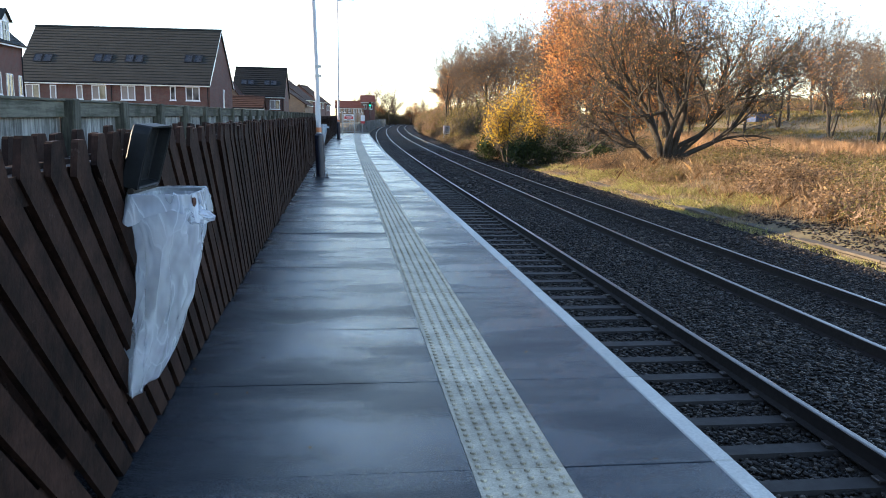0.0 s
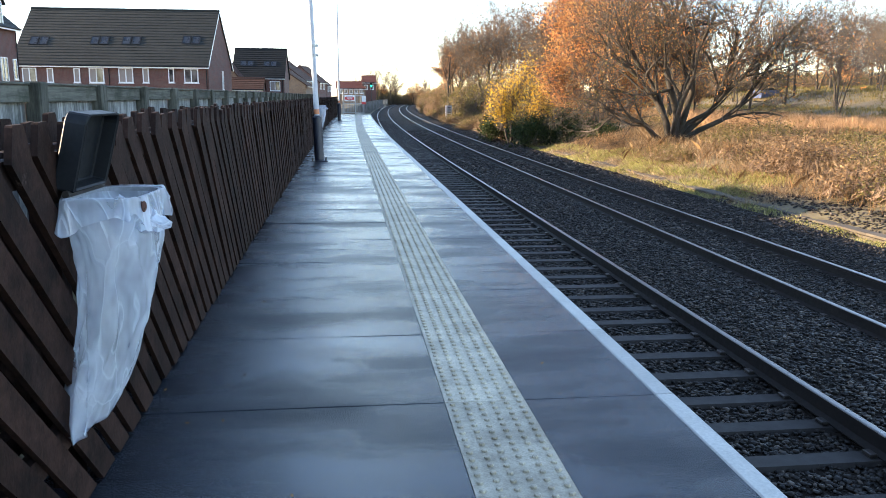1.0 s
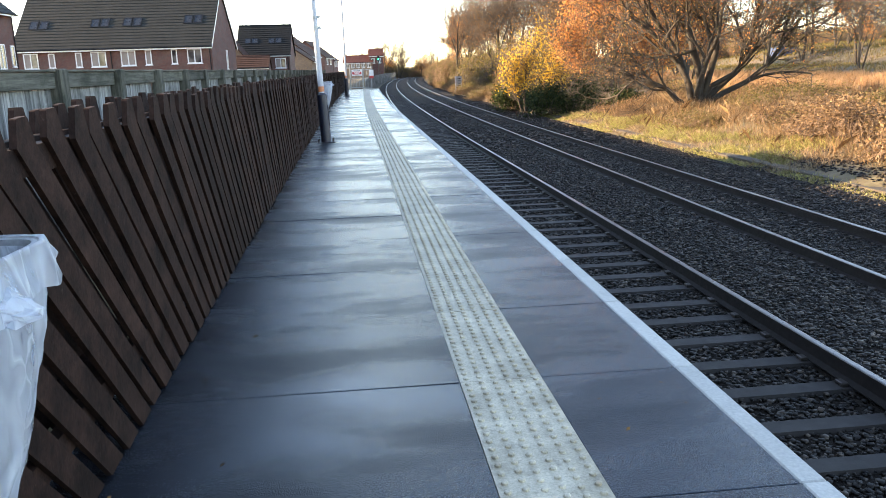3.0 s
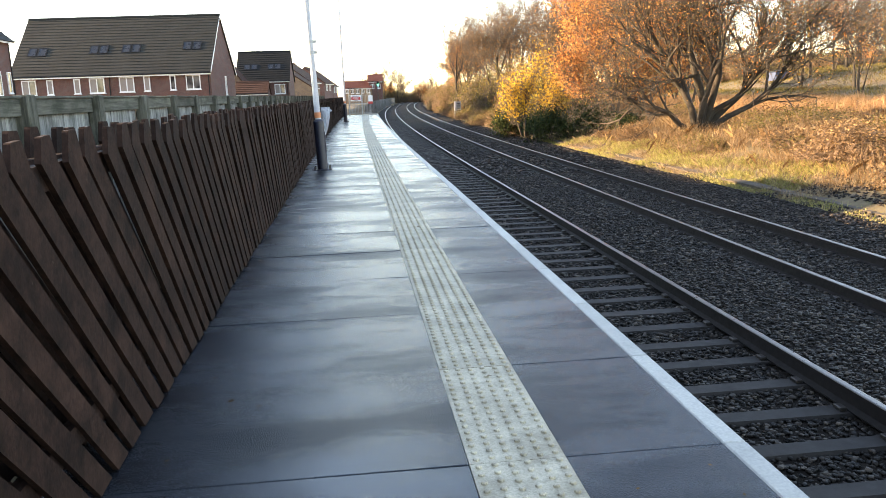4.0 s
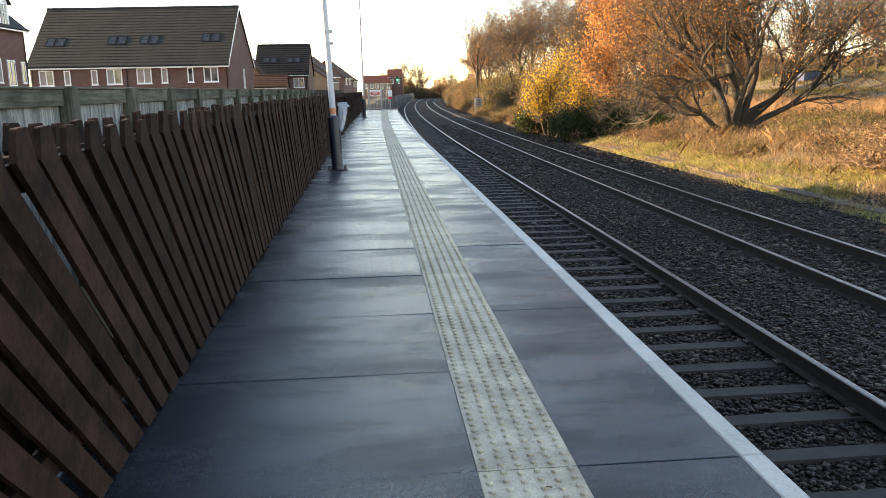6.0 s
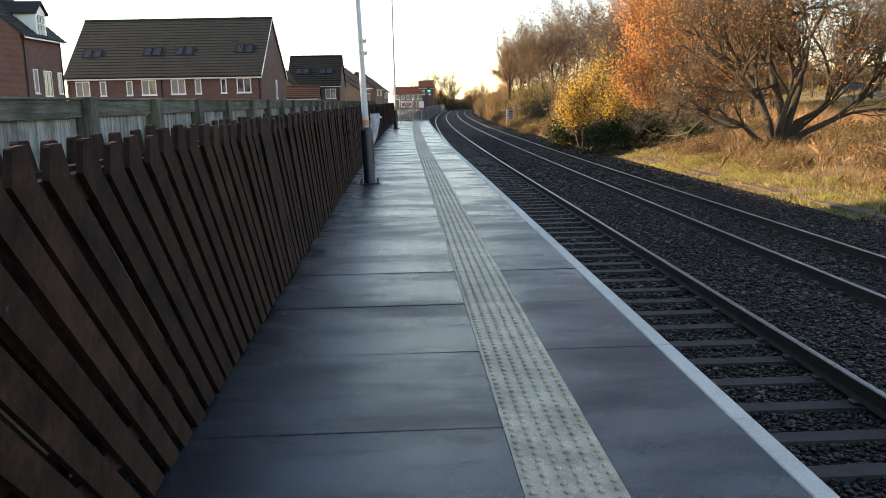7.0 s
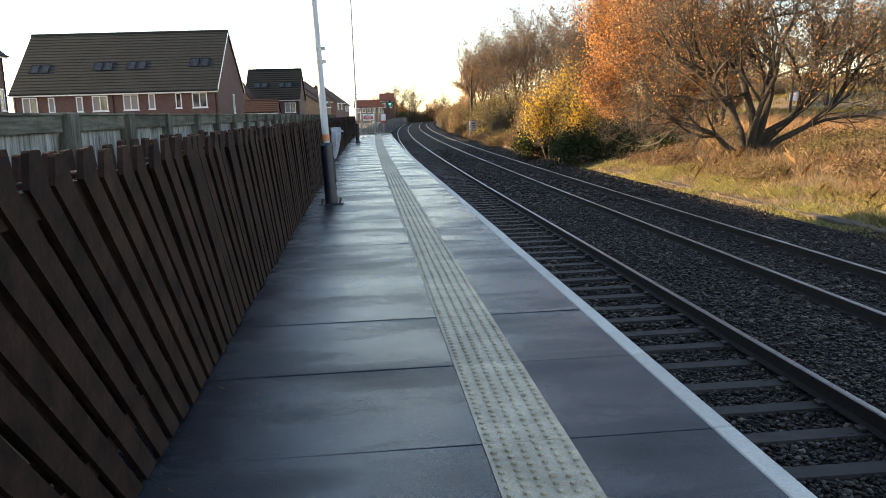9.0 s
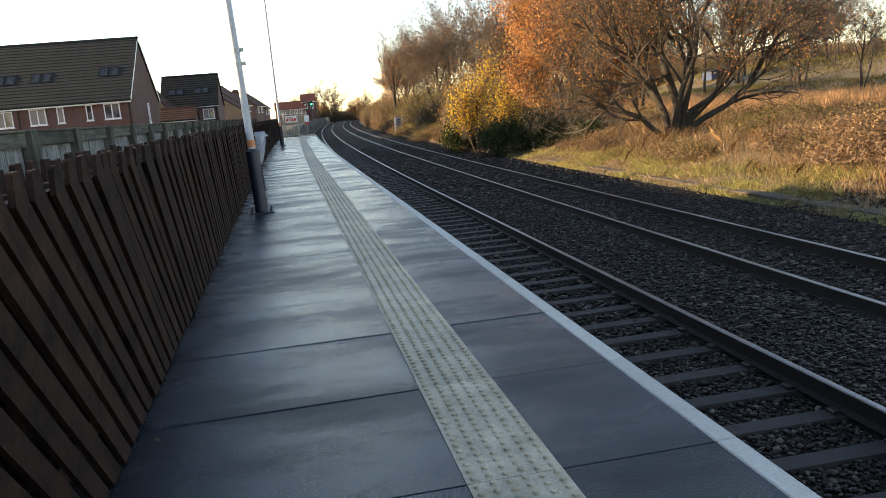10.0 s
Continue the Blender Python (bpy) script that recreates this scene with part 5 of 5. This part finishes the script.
# brambles spread over the bank
LOW = [o for o in bpy.data.objects if o.name.startswith("bramble_clump")]
for i in range(46):
    y = 46 + i * 1.7
    x = 9.6 + bend(y) + _h.uniform(-0.2, 1.3)
    copy_thing(LOW[i % len(LOW)], pose(x, y, -1.05, 0, 0, _h.uniform(0, 360)) @ Matrix.Diagonal((1.1, 1.1, _h.uniform(0.8, 1.5), 1)))
CLUMP = [o for o in bpy.data.objects if o.name.startswith("bramble_clump")]
for i in range(95):
    y = 10 + 33 * _h.random()
    x = 11.4 + 15 * _h.random() ** 1.3
    if (x - 13.2) ** 2 + (y - 31) ** 2 < 6.5:
        continue
    copy_thing(CLUMP[i % len(CLUMP)], pose(x, y, ground_z(x, y) - 0.06, 0, 0, _h.uniform(0, 360)) @ Matrix.Diagonal((1.15, 1.15, _h.uniform(0.35, 0.72), 1)))


def blades(name, label, n, seed, region, heights, width, lean, mat, category="grass", clump=0.0, patch=None):
    """Single blades on the ground; region gives x and y."""
    rng = np.random.default_rng(seed)
    x, y = region(rng, n)
    if clump:
        k = max(1, n // 14)
        pick = rng.integers(0, k, n)
        x, y = x[pick] + rng.normal(0, clump, n), y[pick] + rng.normal(0, clump, n)
    if patch is not None:
        keep = np.array([noise.noise((a * 0.7, b * 0.45, 7)) > patch + rng.normal(0, 0.12) for a, b in zip(x, y)])
        x, y = x[keep], y[keep]
        n = len(x)
    z = np.array([ground_z(a, b) for a, b in zip(x, y)])
    h = rng.uniform(*heights, n) * (0.75 + 0.5 * np.abs(np.sin(x * 0.9 + 1.3 * np.sin(y * 0.7))))
    a = rng.uniform(0, 6.283, n)
    tilt = rng.normal(0, lean, (n, 2)) * h[:, None]
    wx, wy = np.cos(a) * width, np.sin(a) * width
    base = np.stack([x, y, z - 0.02], 1)
    o = np.stack([wx, wy, 0 * wx], 1)
    mid = base + np.stack([tilt[:, 0] * 0.35, tilt[:, 1] * 0.35, h * 0.6], 1)
    tip = base + np.stack([tilt[:, 0], tilt[:, 1], h], 1)
    v = np.stack([base - o, base + o, mid + o * 0.7, tip, mid - o * 0.7], 1).reshape(-1, 3)
    f = np.array([(0, 1, 2, 3, 4)])[None] + 5 * np.arange(n)[:, None, None]
    return tagged(new(name, fast_mesh(name, v, f.reshape(-1, 5), mat)), label, category, kind="stuff")


def strip(x0, x1, y0, y1, power=1.0):
    def region(rng, n):
        y = y0 + (y1 - y0) * rng.uniform(0, 1, n) ** power
        return x0 + (x1 - x0) * rng.uniform(0, 1, n) + np.array([bend(v) for v in y]), y
    return region


blades("verge_grass", "short yellow-green grass on the sunny verge", 70000, 201, strip(8.85, 11.4, 19.5, 41), (0.05, 0.17), 0.0055, 0.5, M_GRASS, clump=0.12, patch=-0.05)
blades("verge_straw", "dead straw lying among the verge grass", 16000, 207, strip(8.9, 11.6, 18, 41), (0.05, 0.22), 0.0045, 0.7, M_STRAW, clump=0.15)
blades("verge_grass", "thin green grass on the verge in shade", 3200, 202, strip(8.8, 9.25, 11, 24), (0.04, 0.10), 0.006, 0.5, M_GRASS, clump=0.15)
blades("dry_grass", "tall dry straw-coloured grass on the bank", 70000, 203, strip(11.6, 27, 9, 44), (0.15, 0.5), 0.0045, 0.45, M_STRAW, clump=0.22)
blades("withered_weeds", "withered brown weeds and dock stems on the bank", 110000, 204, strip(10.7, 28, 8, 42), (0.10, 0.5), 0.0038, 0.5, M_WEED, "weeds", clump=0.3)
blades("reed_bed", "golden reed bed across the wet field", 90000, 205, strip(21, 45, 40, 104, 1.2), (0.6, 1.05), 0.018, 0.12, M_REED, "reeds", clump=0.3)
blades("meadow_grass", "coarse green and brown grass beyond the reeds", 60000, 206, strip(44, 100, 48, 140), (0.15, 0.4), 0.03, 0.4, M_LEAF_OLIVE, clump=0.6)

# fallen leaves on the platform and verge
def litter(seed, n):
    rng = np.random.default_rng(seed)
    x = np.where(rng.random(n) < 0.5, rng.uniform(-1.4, -0.9, n), rng.uniform(-0.9, 1.0, n))
    y = rng.uniform(3, 26, n)
    pts = np.stack([x, y, np.full(n, 0.012)], 1)
    a = rng.uniform(0, 6.283, n)
    s = rng.uniform(0.008, 0.022, n)
    u, w = np.stack([np.cos(a), np.sin(a), rng.uniform(-0.2, 0.5, n)], 1) * s[:, None], np.stack([-np.sin(a), np.cos(a), rng.uniform(-0.1, 0.4, n)], 1) * s[:, None] * 0.6
    v = np.stack([pts - u, pts - w, pts + u, pts + w], 1).reshape(-1, 3)
    return tagged(new("fallen_leaves", fast_mesh("fallen_leaves", v, np.arange(4 * n).reshape(-1, 4), M_LEAF_BROWN)), "small dark fallen leaves scattered on the wet platform", "leaf litter", kind="stuff")


litter(301, 90)
